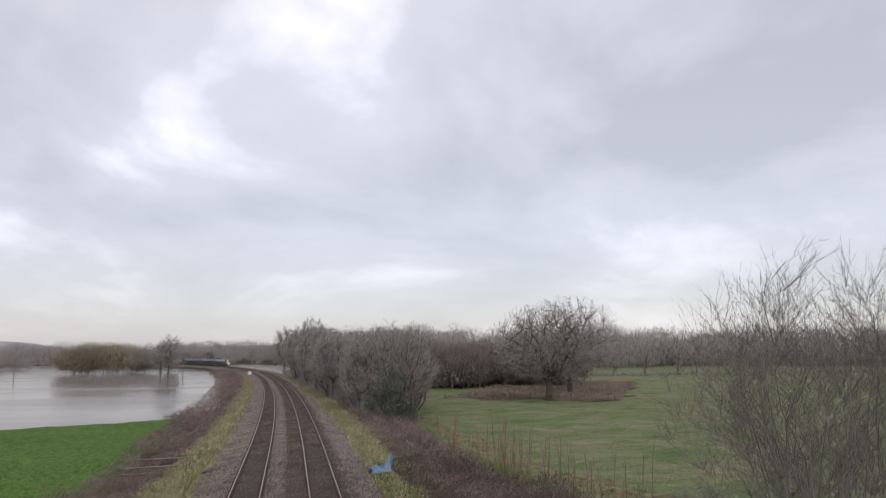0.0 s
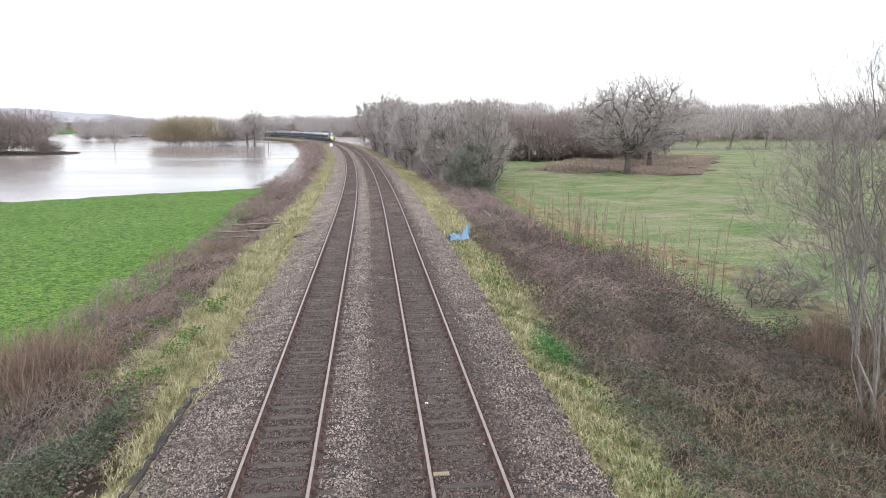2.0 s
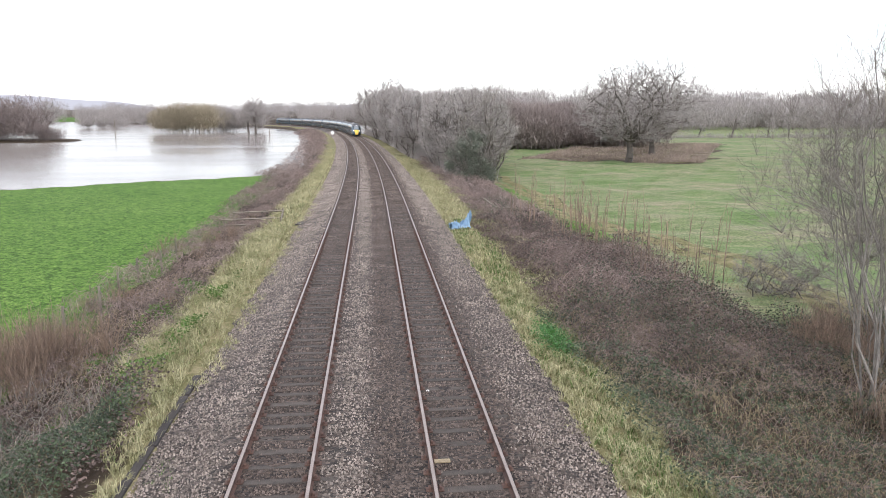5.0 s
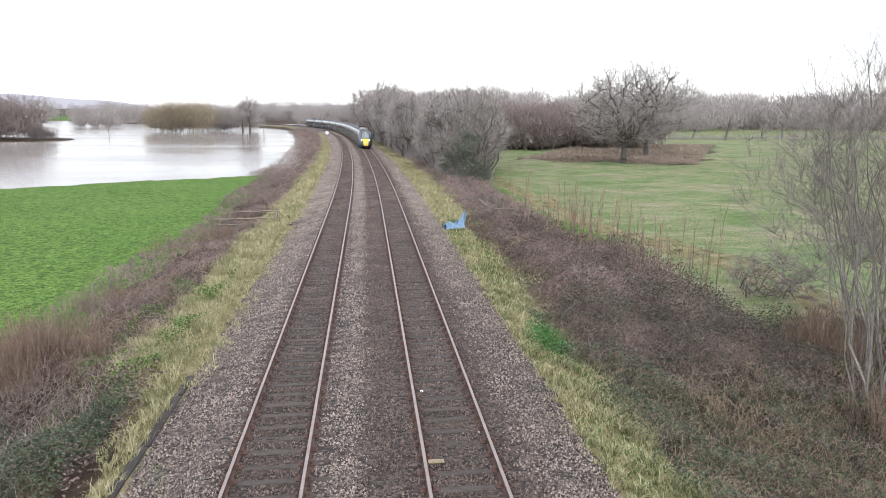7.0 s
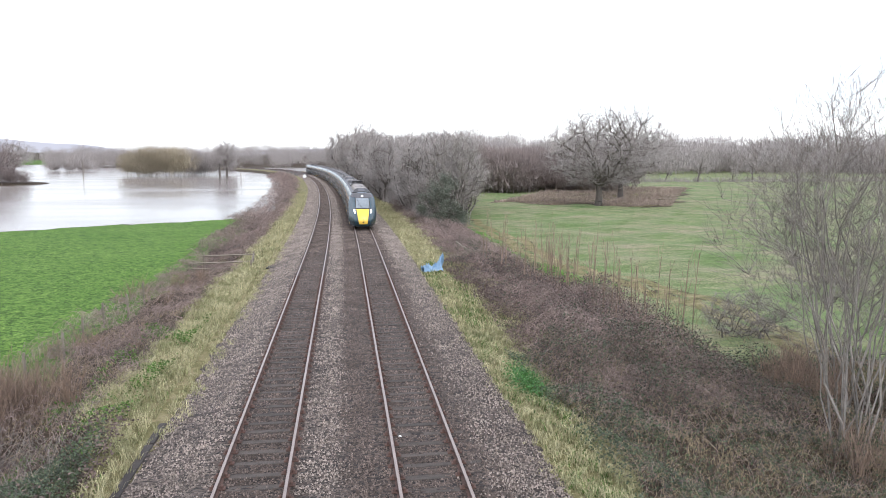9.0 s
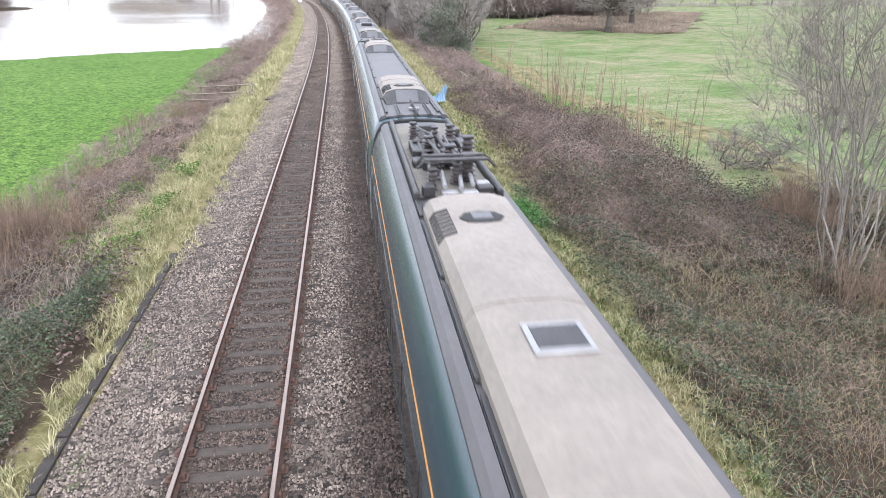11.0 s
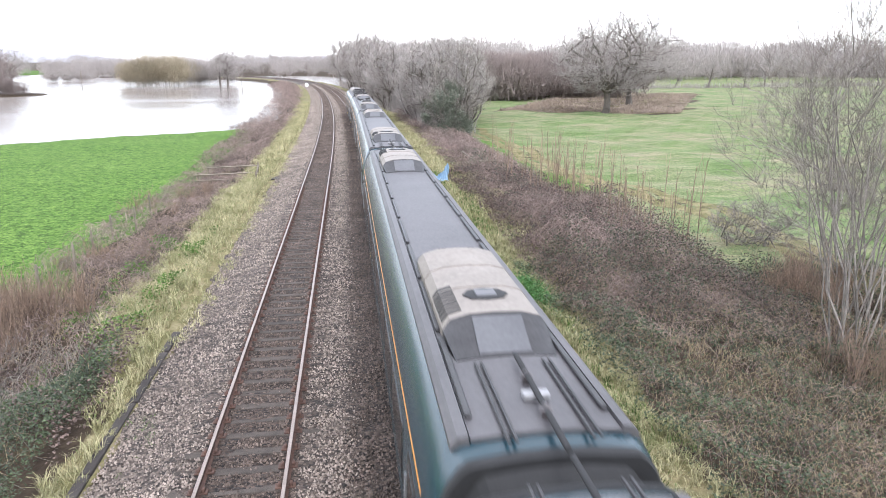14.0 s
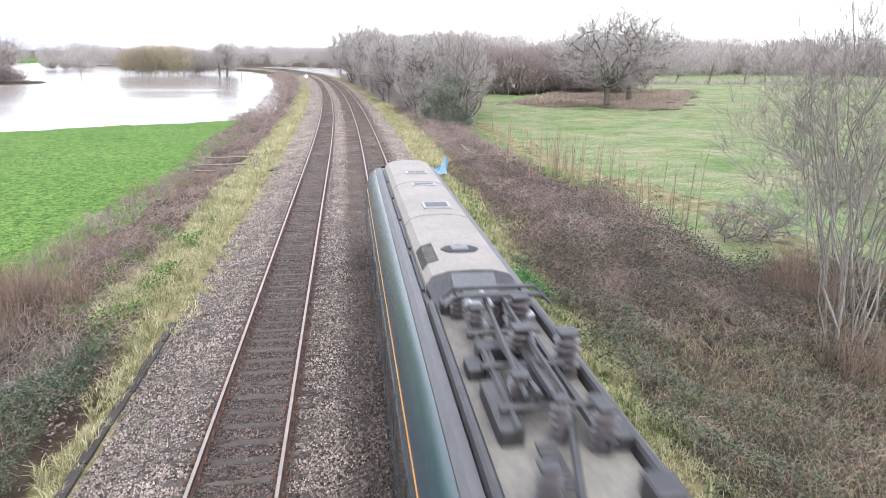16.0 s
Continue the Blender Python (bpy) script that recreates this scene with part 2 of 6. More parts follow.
def bend(y):
    """How far the line has swung to the west at y metres along."""
    d = np.maximum(np.asarray(y, float) - 50, 0)
    e = np.minimum(d, 400)
    return e**2 / 4400 * (1 + 0.75 * (e / 400) ** 4) + (d - e) * (2 * 400 / 4400 * 1.75 + 400**2 / 4400 * 3 / 400)


def smooth(a, b, v):
    s = np.clip((v - a) / (b - a), 0, 1)
    return s * s * (3 - 2 * s)


def shore(x):
    """The flood's near edge, as y for each x."""
    return np.where(x > -45, 109 + 0.6 * (x + 3), 83.8 + 0.12 * (x + 45)) + 0.6 * np.sin(x * 0.37) + 0.5 * np.sin(x * 1.3 + 1) + 0.3 * np.sin(x * 3.1)


WATER_Z = -1.8


def height(x, y):
    """The land's height above the rails."""
    u = x + bend(y)
    wob = 0.12 * np.sin(x * 0.7 + y * 0.31) + 0.10 * np.sin(y * 0.83 - x * 0.2)
    left = -0.42 - 1.2 * smooth(-5.2, -11.5, u) + wob * smooth(-5.5, -8, u) * smooth(-14, -10, u) + 0.04 * wob
    drop = smooth(0, 9, y - shore(x)) * smooth(-9, -14, u)
    left = left - 1.2 * drop
    # low islands and the far bank of the flood
    isle = smooth(0.25, 0.9, np.sin(x * 0.021 + 1.2) * np.sin(y * 0.017 + 0.6) + 0.35 * np.sin(x * 0.05 + y * 0.03)) * smooth(330, 420, y)
    drowned = smooth(1.0, 0.6, ((x + 118) / 34) ** 2 + ((y - 236) / 17) ** 2 + 0.12 * np.sin(x * 0.4))
    isle = np.maximum(isle, 0.95 * drowned)
    left = left + 1.6 * isle * drop + 2.6 * smooth(620, 900, y) * drop
    right = -0.42 - 0.65 * smooth(5.0, 12.5, u) + wob * smooth(5.5, 8, u) + 1.5 * smooth(170, 420, y) * smooth(12, 40, u)
    right = right - 2.6 * smooth(232, 262, y) * smooth(620, 520, y) * smooth(7.5, 13, u) * smooth(75, 50, u - 0.12 * (y - 232))
    z = np.where(u < 0, left, right)
    far = np.hypot(x, y)
    rise = 9 + 4 * np.sin(x * 0.004 + 0.4) + 3 * np.sin(x * 0.011 + 2.0)
    return z + rise * smooth(750, 1500, far)


def spread_axis(stops):
    out = []
    for a, b, step in stops:
        out += list(np.arange(a, b, step))
    return np.array(out + [stops[-1][1]])


def mesh_grid(name, xs, ys, zs):
    me = bpy.data.meshes.new(name)
    w, h = xs.shape[1], xs.shape[0]
    verts = np.stack([xs, ys, zs], -1).reshape(-1, 3)
    i = np.arange(w * h).reshape(h, w)
    quads = np.stack([i[:-1, :-1], i[:-1, 1:], i[1:, 1:], i[1:, :-1]], -1).reshape(-1, 4)
    me.from_pydata(verts.tolist(), [], quads.tolist())
    me.polygons.foreach_set("use_smooth", np.ones(len(quads), bool))
    return me


def build_ground():
    us = spread_axis([(-4200, -900, 150), (-900, -250, 25), (-250, -60, 5), (-60, -16, 1.2), (-16, 24, 0.6), (24, 60, 1.2), (60, 250, 5), (250, 900, 25), (900, 4200, 150)])
    ys = spread_axis([(-600, -60, 30), (-60, 0, 4), (0, 64, 0.8), (64, 130, 1.2), (130, 420, 4), (420, 1000, 16), (1000, 4600, 120)])
    u, y = np.meshgrid(us, ys)
    x = u - bend(y) * smooth(400, 60, np.abs(u))
    me = mesh_grid("ground", x, y, height(x, y))
    x, y, u = x.ravel(), y.ravel(), (x + bend(y)).ravel()
    wob = 0.8 * np.sin(y * 0.21) + 0.5 * np.sin(y * 0.57 + 1)
    pasture = smooth(-11.0, -12.0, u + 0.5 * wob) * smooth(1.5, -0.5, y - shore(x))
    far = np.hypot(x, y)
    pasture = np.maximum(pasture, 0.62 * smooth(-14, -18, u) * smooth(500, 700, y))
    along, across = 0.48 * x + 0.877 * y, 0.877 * x - 0.48 * y
    scrub = np.maximum(np.abs(across + 22) / 15.5, np.abs(along - 162) / 40.5) + 0.03 * np.sin(x * 0.5) + 0.03 * np.sin(y * 0.4 + x * 0.2)
    crop = smooth(12.2, 13.4, u + 0.3 * wob) * smooth(0.95, 1.03, scrub) * smooth(420, 330, far) * np.maximum(smooth(23, 29, y), smooth(22, 28, u))
    pasture = np.maximum(pasture, 0.62 * smooth(12.9, 13.3, u) * smooth(15.2, 14.5, u - 3.8 * smooth(56, 34, y)) * smooth(125, 95, y) * smooth(36, 44, y))
    crop = np.maximum(crop, 0.6 * smooth(700, 900, far) * (x > 0))
    # the ruts along the field's edge lie bare
    lane = 15.3 + 3.8 * smooth(56, 34, y) + 0.25 * wob
    rut = np.exp(-(((u - lane - 1.5) / 0.55) ** 2)) + np.exp(-(((u - lane) / 0.5) ** 2))
    crop = crop - 1.1 * rut * smooth(120, 80, y)
    verge_l = smooth(-4.6, -5.0, u) * smooth(-8.3, -7.3, u + 0.4 * wob - 2.3 * smooth(21, 14, y))
    verge_r = smooth(4.6, 5.0, u) * smooth(7.3, 6.3, u + 0.5 * wob - 1.2 * smooth(24, 34, y))
    verge = np.maximum(np.maximum(verge_l, verge_r) * 0.9, rut * 1.1 * smooth(120, 80, y))
    verge = np.maximum(verge, 0.55 * smooth(1.03, 0.95, scrub))
    col = np.stack([pasture, np.clip(crop, 0, 1), np.clip(verge, 0, 1), np.ones_like(x)], -1)
    at = me.color_attributes.new("zone", "FLOAT_COLOR", "POINT")
    at.data.foreach_set("color", col.astype(np.float32).ravel())
    me.materials.append(GROUND)
    return tagged(new("ground", me), "flood plain of green pasture, winter field and brown verges", "ground", kind="structure")


def build_water():
    us = spread_axis([(-1500, -200, 60), (-200, 160, 6)])
    ys = spread_axis([(60, 500, 8), (500, 900, 40)])
    u, y = np.meshgrid(us, ys)
    me = mesh_grid("flood_water", u - bend(y), y, np.full(u.shape, WATER_Z))
    me.materials.append(WATER)
    return tagged(new("flood_water", me), "still brown flood water mirroring the overcast sky", "water", kind="structure")


def build_ballast():
    us = np.array([-5.4, -5.0, -4.7, -4.3, -4.0, -3.7, -3.35, -3.0, -2.85, -2.6, -2.1, -1.6, -1.35, -1.15, -0.8, -0.5, -0.15, 0.2, 0.5, 0.85, 1.05, 1.3, 1.8, 2.3, 2.55, 2.75, 3.1, 3.4, 3.75, 4.05, 4.4, 4.75, 5.1, 5.5])
    base = np.interp(us, [-5.4, -4.9, -3.9, -3.35, -3.05, -2.8, -1.38, -1.1, -0.15, 0.85, 1.12, 2.6, 2.85, 3.2, 3.9, 4.8, 5.5],
                     [-0.52, -0.395, -0.31, -0.16, -0.135, -0.170, -0.170, -0.135, -0.17, -0.135, -0.170, -0.170, -0.135, -0.16, -0.28, -0.39, -0.52])
    dirt = np.interp(us, [-3.3, -2.9, -2.85, -1.35, -1.2, -0.6, -0.4, 0.1, 0.9, 1.05, 2.6, 3.2], [0.0, 0.45, 1, 1, 0.35, 0.1, 0.2, 0.85, 0.75, 0.9, 0.9, 0.45])
    ys = spread_axis([(-300, 0, 10), (0, 70, 0.35), (70, 200, 2), (200, 720, 6)])
    u, y = np.meshgrid(us, ys)
    rng = np.random.default_rng(5)
    z = base[None, :] + rng.normal(0, 0.012, u.shape) * (y < 70)
    ux = u + np.where(np.abs(u) > 4, rng.normal(0, 0.07, u.shape), 0)
    me = mesh_grid("ballast", ux - bend(y), y, z)
    at = me.attributes.new("grime", "FLOAT", "POINT")
    at.data.foreach_set("value", np.broadcast_to(dirt[None, :], u.shape).astype(np.float32).ravel())
    me.materials.append(BALLAST)
    return tagged(new("track_ballast", me), "bed of crushed grey-brown stone under both tracks", "ballast", kind="structure")


def strip(name, profile, x0, ys, mats, split=None):
    """A profile of (across, up) points drawn along the line at x0."""
    bm = bmesh.new()
    rows = []
    for y in ys:
        b = float(bend(y))
        slope = float(bend(y + 0.5) - bend(y - 0.5))
        c, s = math.cos(math.atan(slope)), math.sin(math.atan(slope))
        rows.append([bm.verts.new((x0 - b + u * c, y + u * s, z)) for u, z in profile])
    n = len(profile)
    for a, b in zip(rows, rows[1:]):
        for i in range(n):
            f = bm.faces.new((a[i], a[(i + 1) % n], b[(i + 1) % n], b[i]))
            f.smooth = False
            if split and i in split:
                f.material_index = 1
    me = bpy.data.meshes.new(name)
    bm.to_mesh(me)
    bm.free()
    for m in mats:
        me.materials.append(m)
    return me


RAIL = [(-0.07, -0.159), (0.07, -0.159), (0.07, -0.148), (0.012, -0.125), (0.012, -0.045), (0.034, -0.036), (0.036, -0.008), (0.028, 0.0),
        (-0.028, 0.0), (-0.036, -0.008), (-0.034, -0.036), (-0.012, -0.045), (-0.012, -0.125), (-0.07, -0.148)]
LINE_YS = spread_axis([(-300, 40, 20), (40, 720, 5)])


def part(name, data, material, parent, label=""):
    """Links a bmesh or a mesh as one object under a thing or a part."""
    if isinstance(data, bmesh.types.BMesh):
        me = bpy.data.meshes.new(name)
        data.to_mesh(me)
        data.free()
    else:
        me = data
    if material and not me.materials:
        me.materials.append(material)
    ob = new(name, me)
    ob.parent = parent
    if label:
        ob["label"] = label
    return ob


def build_tracks():
    made = []
    for x0 in (LEFT_X, RIGHT_X):
        track = tagged(new("railway_track"), "running line of rusty steel rails with worn bright heads on sleepers", "railway track", "railway tracks", "structure")
        for side in (-1, 1):
            rail = strip("rail", [(u, z) for u, z in RAIL], x0 + side * GAUGE / 2, LINE_YS, (RUST, RAILTOP), {6, 7, 8})
            part("rail", rail, None, track, "rust-brown rail with a bright worn head")
        made.append(track)
    return made


def build_hills():
    """Pale far hills on the skyline; distance haze is painted as a bluish glow."""
    m = bpy.data.materials.new("painted_haze_glow")
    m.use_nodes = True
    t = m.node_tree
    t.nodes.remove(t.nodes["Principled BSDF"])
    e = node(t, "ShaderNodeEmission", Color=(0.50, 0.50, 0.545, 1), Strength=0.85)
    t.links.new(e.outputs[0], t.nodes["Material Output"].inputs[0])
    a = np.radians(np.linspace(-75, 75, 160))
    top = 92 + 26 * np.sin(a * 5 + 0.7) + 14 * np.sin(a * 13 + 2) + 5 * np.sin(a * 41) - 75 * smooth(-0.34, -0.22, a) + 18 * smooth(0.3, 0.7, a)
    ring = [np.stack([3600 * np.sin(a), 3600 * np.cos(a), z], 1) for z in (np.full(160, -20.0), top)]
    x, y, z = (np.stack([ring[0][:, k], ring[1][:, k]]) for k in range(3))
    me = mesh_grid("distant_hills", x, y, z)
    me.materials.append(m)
    return tagged(new("distant_hills", me), "pale hills on the horizon with haze painted in", "backdrop", kind="structure")


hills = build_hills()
ground, water, ballast = build_ground(), build_water(), build_ballast()
tracks = build_tracks()


# ---- the train ----
CAR = 26.0
GREEN = mat("dark_green_paint", (0.019, 0.045, 0.059), (0.015, 0.037, 0.049), rough=0.24, scale=0.6, fine=25, space="Object", spec=0.7)
DARKSIDE = mat("black_side_band", (0.020, 0.024, 0.026), (0.012, 0.015, 0.017), rough=0.3, scale=1.0, fine=20)
ROOF = mat("grey_roof_paint", (0.088, 0.083, 0.087), (0.058, 0.055, 0.058), rough=0.55, scale=0.8, fine=18, bump=0.05)
POD = mat("weathered_pod_paint", (0.240, 0.210, 0.182), (0.160, 0.139, 0.121), rough=0.6, scale=0.9, fine=14, bump=0.05)
POD_END = mat("grey_pod_end", (0.105, 0.105, 0.112), (0.070, 0.070, 0.077), rough=0.5, scale=1.2, fine=16)
BLACK = mat("black_rubber", (0.018, 0.018, 0.019), (0.010, 0.010, 0.011), rough=0.75, scale=4, fine=40, bump=0.2)
DARKGREY = mat("dark_grey_metal", (0.060, 0.058, 0.060), (0.032, 0.031, 0.033), rough=0.5, metal=0.4, scale=3, fine=30)
LIGHTGREY = mat("light_grey_metal", (0.32, 0.32, 0.33), (0.22, 0.22, 0.225), rough=0.45, metal=0.3, scale=3, fine=30)
ORANGE = mat("orange_line", (0.62, 0.27, 0.05), (0.55, 0.22, 0.04), rough=0.4, scale=2, fine=30)
YELLOW = mat("yellow_paint", (0.80, 0.53, 0.075), (0.72, 0.45, 0.055), rough=0.35, scale=1.5, fine=25)
GLASS = mat("tinted_glass", (0.014, 0.018, 0.020), (0.008, 0.011, 0.013), rough=0.08, scale=0.5, fine=6, spec=0.9)
# windscreen's pale base colour stands in for the sky reflected in it
SCREEN = mat("sky_paled_windscreen", (0.20, 0.225, 0.245), (0.13, 0.15, 0.165), rough=0.08, scale=0.5, fine=6, spec=1.0)
CERAMIC = mat("brown_grey_ceramic", (0.085, 0.074, 0.075), (0.045, 0.039, 0.040), rough=0.35, scale=6, fine=40)
SAND = mat("sandy_grime", (0.200, 0.180, 0.145), (0.105, 0.100, 0.096), rough=0.8, scale=1.5, fine=12)
LAMP = bpy.data.materials.new("lit_lamp")
LAMP.use_nodes = True
LAMP.node_tree.nodes["Principled BSDF"].inputs["Emission Color"].default_value = (1, 0.98, 0.92, 1)
LAMP.node_tree.nodes["Principled BSDF"].inputs["Emission Strength"].default_value = 3.0

SIDE = [(1.20, 0.34), (1.285, 0.62), (1.33, 1.15), (1.335, 1.75), (1.32, 2.25), (1.29, 2.60), (1.225, 2.92), (1.12, 3.17), (1.0, 3.33), (0.90, 3.40)]
OUTLINE = SIDE + [(0.42, 3.455), (0.0, 3.47)]


def side_x(z):
    return float(np.interp(z, [p[1] for p in SIDE], [p[0] for p in SIDE]))


def loft(bm, rings, close_ends=True, cyclic=True):
    """Skins rings of equal point counts."""
    vs = [[bm.verts.new(p) for p in ring] for ring in rings]
    n = len(vs[0])
    for a, b in zip(vs, vs[1:]):
        for i in range(n if cyclic else n - 1):
            bm.faces.new((a[i], a[(i + 1) % n], b[(i + 1) % n], b[i]))
    if close_ends:
        bm.faces.new(vs[0][::-1])
        bm.faces.new(vs[-1])
    return vs


def finish(bm, smooth_angle=None):
    bmesh.ops.recalc_face_normals(bm, faces=bm.faces)
    if smooth_angle:
        for f in bm.faces:
            f.smooth = True
        for e in bm.edges:
            if len(e.link_faces) == 2 and e.calc_face_angle(0) > smooth_angle:
                e.smooth = False
    return bm


def box(size, at, bevel=0.015, taper=1.0, bm=None):
    bm = bm or bmesh.new()
    x, y, z = (v / 2 for v in size)
    bv = min(bevel, x * 0.6, y * 0.6, z * 0.6)
    rings = []
    for zz, inset, k in ((-z, bv, 1), (-z + bv, 0, 1), (z - bv, 0, taper), (z, bv, taper)):
        ax, ay = x * k - inset, y * k - inset
        c = bv
        rings.append([(at[0] + px, at[1] + py, at[2] + zz) for px, py in
                      ((-ax + c, -ay), (ax - c, -ay), (ax, -ay + c), (ax, ay - c), (ax - c, ay), (-ax + c, ay), (-ax, ay - c), (-ax, -ay + c))])
    loft(bm, rings)
    return finish(bm)


def rod(a, b, r, sides=8, bm=None):
    bm = bm or bmesh.new()
    a, b = Vector(a), Vector(b)
    q = (b - a).to_track_quat("Z", "Y")
    ring = [q @ Vector((r * math.cos(k * math.tau / sides), r * math.sin(k * math.tau / sides), 0)) for k in range(sides)]
    loft(bm, [[a + p for p in ring], [b + p for p in ring]])
    return finish(bm, 0.9)


def lathe(profile, at, sides=12, bm=None):
    bm = bm or bmesh.new()
    loft(bm, [[(at[0] + r * math.cos(k * math.tau / sides), at[1] + r * math.sin(k * math.tau / sides), at[2] + z) for k in range(sides)] for r, z in profile])
    return finish(bm, 0.8)


def insulator(at, r, h, n=5):
    prof = [(r * 0.55, 0)]
    for k in range(n):
        z0 = h * (k + 0.15) / n
        prof += [(r * 0.6, z0), (r, z0 + h / n * 0.25), (r, z0 + h / n * 0.4), (r * 0.6, z0 + h / n * 0.7)]
    return lathe(prof + [(r * 0.5, h), (r * 0.25, h + 0.03)], at)


def on_side(name, y0, y1, z0, z1, side, out, thick, material, parent, label="", steps=5):
    """A plate that follows the curved body side, proud by out."""
    bm = bmesh.new()
    zs = np.linspace(z0, z1, steps)
    rings = []
    for y in (y0, y1):
        outer = [(side * (side_x(z) + out), y, z) for z in zs]
        inner = [(side * (side_x(z) + out - thick), y, z) for z in zs[::-1]]
        rings.append(outer + inner)
    loft(bm, rings)
    return part(name, finish(bm, 0.5), material, parent, label)


def body_shell(car, y0, y1, pinch0=True, pinch1=True):
    """Both green sides and shoulders of the car, drawn in at its ends."""
    stations = [(y0, 0.92, 0.965), (y0 + 0.18, 0.97, 0.985), (y0 + 0.6, 1, 1)] if pinch0 else [(y0, 1, 1)]
    stations += [(y0 + (y1 - y0) * k / 6, 1, 1) for k in range(1, 6)]
    stations += [(y1 - 0.6, 1, 1), (y1 - 0.18, 0.97, 0.985), (y1, 0.92, 0.965)] if pinch1 else [(y1, 1, 1)]
    bm = bmesh.new()
    prof = OUTLINE[:-1] + [OUTLINE[-1]] + [(-x, z) for x, z in OUTLINE[-2::-1]]
    loft(bm, [[(x * kx, y, 0.34 + (z - 0.34) * kz) for x, z in prof] for y, kx, kz in stations])
    return part("body", finish(bm, 0.7), GREEN, car, "dark green glossy body shell")


def roof_deck(car, y0, y1):
    bm = bmesh.new()
    prof = [(0.79, 3.405), (0.79, 3.440), (0.38, 3.475), (0, 3.485), (-0.38, 3.475), (-0.79, 3.440), (-0.79, 3.405)]
    loft(bm, [[(x, y, z) for x, z in prof] for y in np.linspace(y0, y1, 8)])
    part("roof_deck", finish(bm, 0.5), ROOF, car, "flat grey roof deck")
    for side in (-1, 1):
        bm = bmesh.new()
        prof = [(0.80, 3.38), (1.00, 3.32), (0.995, 3.375), (0.92, 3.455), (0.81, 3.475)]
        loft(bm, [[(side * x, y, z) for x, z in prof] for y in (y0, y1)])
        part("roof_rail", finish(bm), ROOF, car, "grey gutter rail along the roof edge")
        y = y0 + 0.4
        while y < y1 - 2.4:
            part("duct", box((0.075, 2.3, 0.05), (side * 0.745, y + 1.15, 3.478), 0.012), DARKGREY, car, "dark cable duct beside the roof deck")
            y += 2.55


def roof_pod(car, y0, y1, fan_at, half=0.725, top=3.83):
    """A humped air-conditioning pod with sloping ends, a louvre and a fan hatch."""
    slope = 0.75
    arch = [(-half, 3.44), (-half, 3.60), (-half * 0.86, 3.74), (-half * 0.5, top - 0.015), (0, top), (half * 0.5, top - 0.015), (half * 0.86, 3.74), (half, 3.60), (half, 3.44)]

    def ring(y, k):
        return [(x, y, 3.44 + (z - 3.44) * k) for x, z in arch]
    bm = bmesh.new()
    loft(bm, [ring(y0 + slope, 1.0)] + [ring(y0 + slope + (y1 - y0 - 2 * slope) * k / 5, 1.0) for k in range(1, 5)] + [ring(y1 - slope, 1.0)])
    pod = part("roof_pod", finish(bm, 0.6), POD, car, "weathered beige-grey air-conditioning pod on the roof")
    for a, b in ((y0, y0 + slope - 0.004), (y1, y1 - slope + 0.004)):
        bm = bmesh.new()
        low = [(x * 0.9, a, 3.44 + (z - 3.44) * 0.12) for x, z in arch]
        loft(bm, [low, [(x, b, z) for x, _, z in ring(b, 0.99)]])
        slope_end = part("end_panel", finish(bm, 0.6), DARKGREY, pod, "dark sloping end of the pod")
        toward = 1 if b > a else -1
        bm = bmesh.new()
        plate = [[(x, a + (b - a) * f - toward * 0.012, 3.44 + 0.385 * (0.12 + 0.87 * f) + o) for x, o in ((-0.34, 0.012), (0.34, 0.012), (0.34, -0.03), (-0.34, -0.03))] for f in (0.08, 0.90)]
        loft(bm, plate)
        part("end_plate", finish(bm), POD_END, slope_end, "pale plate in the pod's sloping end")
    for k in range(1, 3):
        y = y0 + slope + (y1 - y0 - 2 * slope) * k / 3
        bm = bmesh.new()
        loft(bm, [[(x * 1.012, y - 0.03, 3.44 + (z - 3.44) * 1.03) for x, z in arch], [(x * 1.012, y + 0.03, 3.44 + (z - 3.44) * 1.03) for x, z in arch]])
        part("seam", finish(bm, 0.6), POD, pod)
    bm = lathe([(0.34, 0.0), (0.33, 0.018), (0.27, 0.022)], (0, fan_at, top - 0.008), 8)
    bmesh.ops.scale(bm, vec=(1.0, 0.82, 1), verts=bm.verts, space=Matrix.Translation((0, -fan_at, 0)))
    fan = part("fan_hatch", bm, BLACK, pod, "black octagonal fan hatch")
    part("fan_cover", box((0.30, 0.28, 0.03), (0, fan_at, top + 0.022), 0.01), POD_END, pod, "grey cover in the fan hatch")
    for k in range(7):
        y = fan_at - 0.55 + k * 0.17
        bm = bmesh.new()
        pts = [(-half * 0.98 - 0.006, 3.635), (-half * 0.86 - 0.012, 3.748), (-half * 0.60 - 0.004, 3.807)]
        loft(bm, [[(x, y, z) for x, z in pts] + [(x + 0.01, y, z - 0.03) for x, z in pts[::-1]],
                  [(x, y + 0.09, z) for x, z in pts] + [(x + 0.01, y + 0.09, z - 0.03) for x, z in pts[::-1]]])
        part("louvre", finish(bm), BLACK, pod, "dark louvre slot")
    return pod


def resistor(car, y):
    """A finned grid box on the roof."""
    unit = part("grid_box", box((0.86, 1.1, 0.17), (0.08, y, 3.585), 0.02), DARKGREY, car, "dark finned resistor box on the roof")
    for k in range(22):
        part("fin", box((0.76, 0.022, 0.03), (0.08, y - 0.50 + k * 0.047, 3.682), 0.004), LIGHTGREY if k % 2 else DARKGREY, unit)
    for s in (-1, 1):
        part("cheek", box((0.07, 1.12, 0.20), (0.08 + s * 0.46, y, 3.585), 0.02), LIGHTGREY, unit, "light grey end cheek")


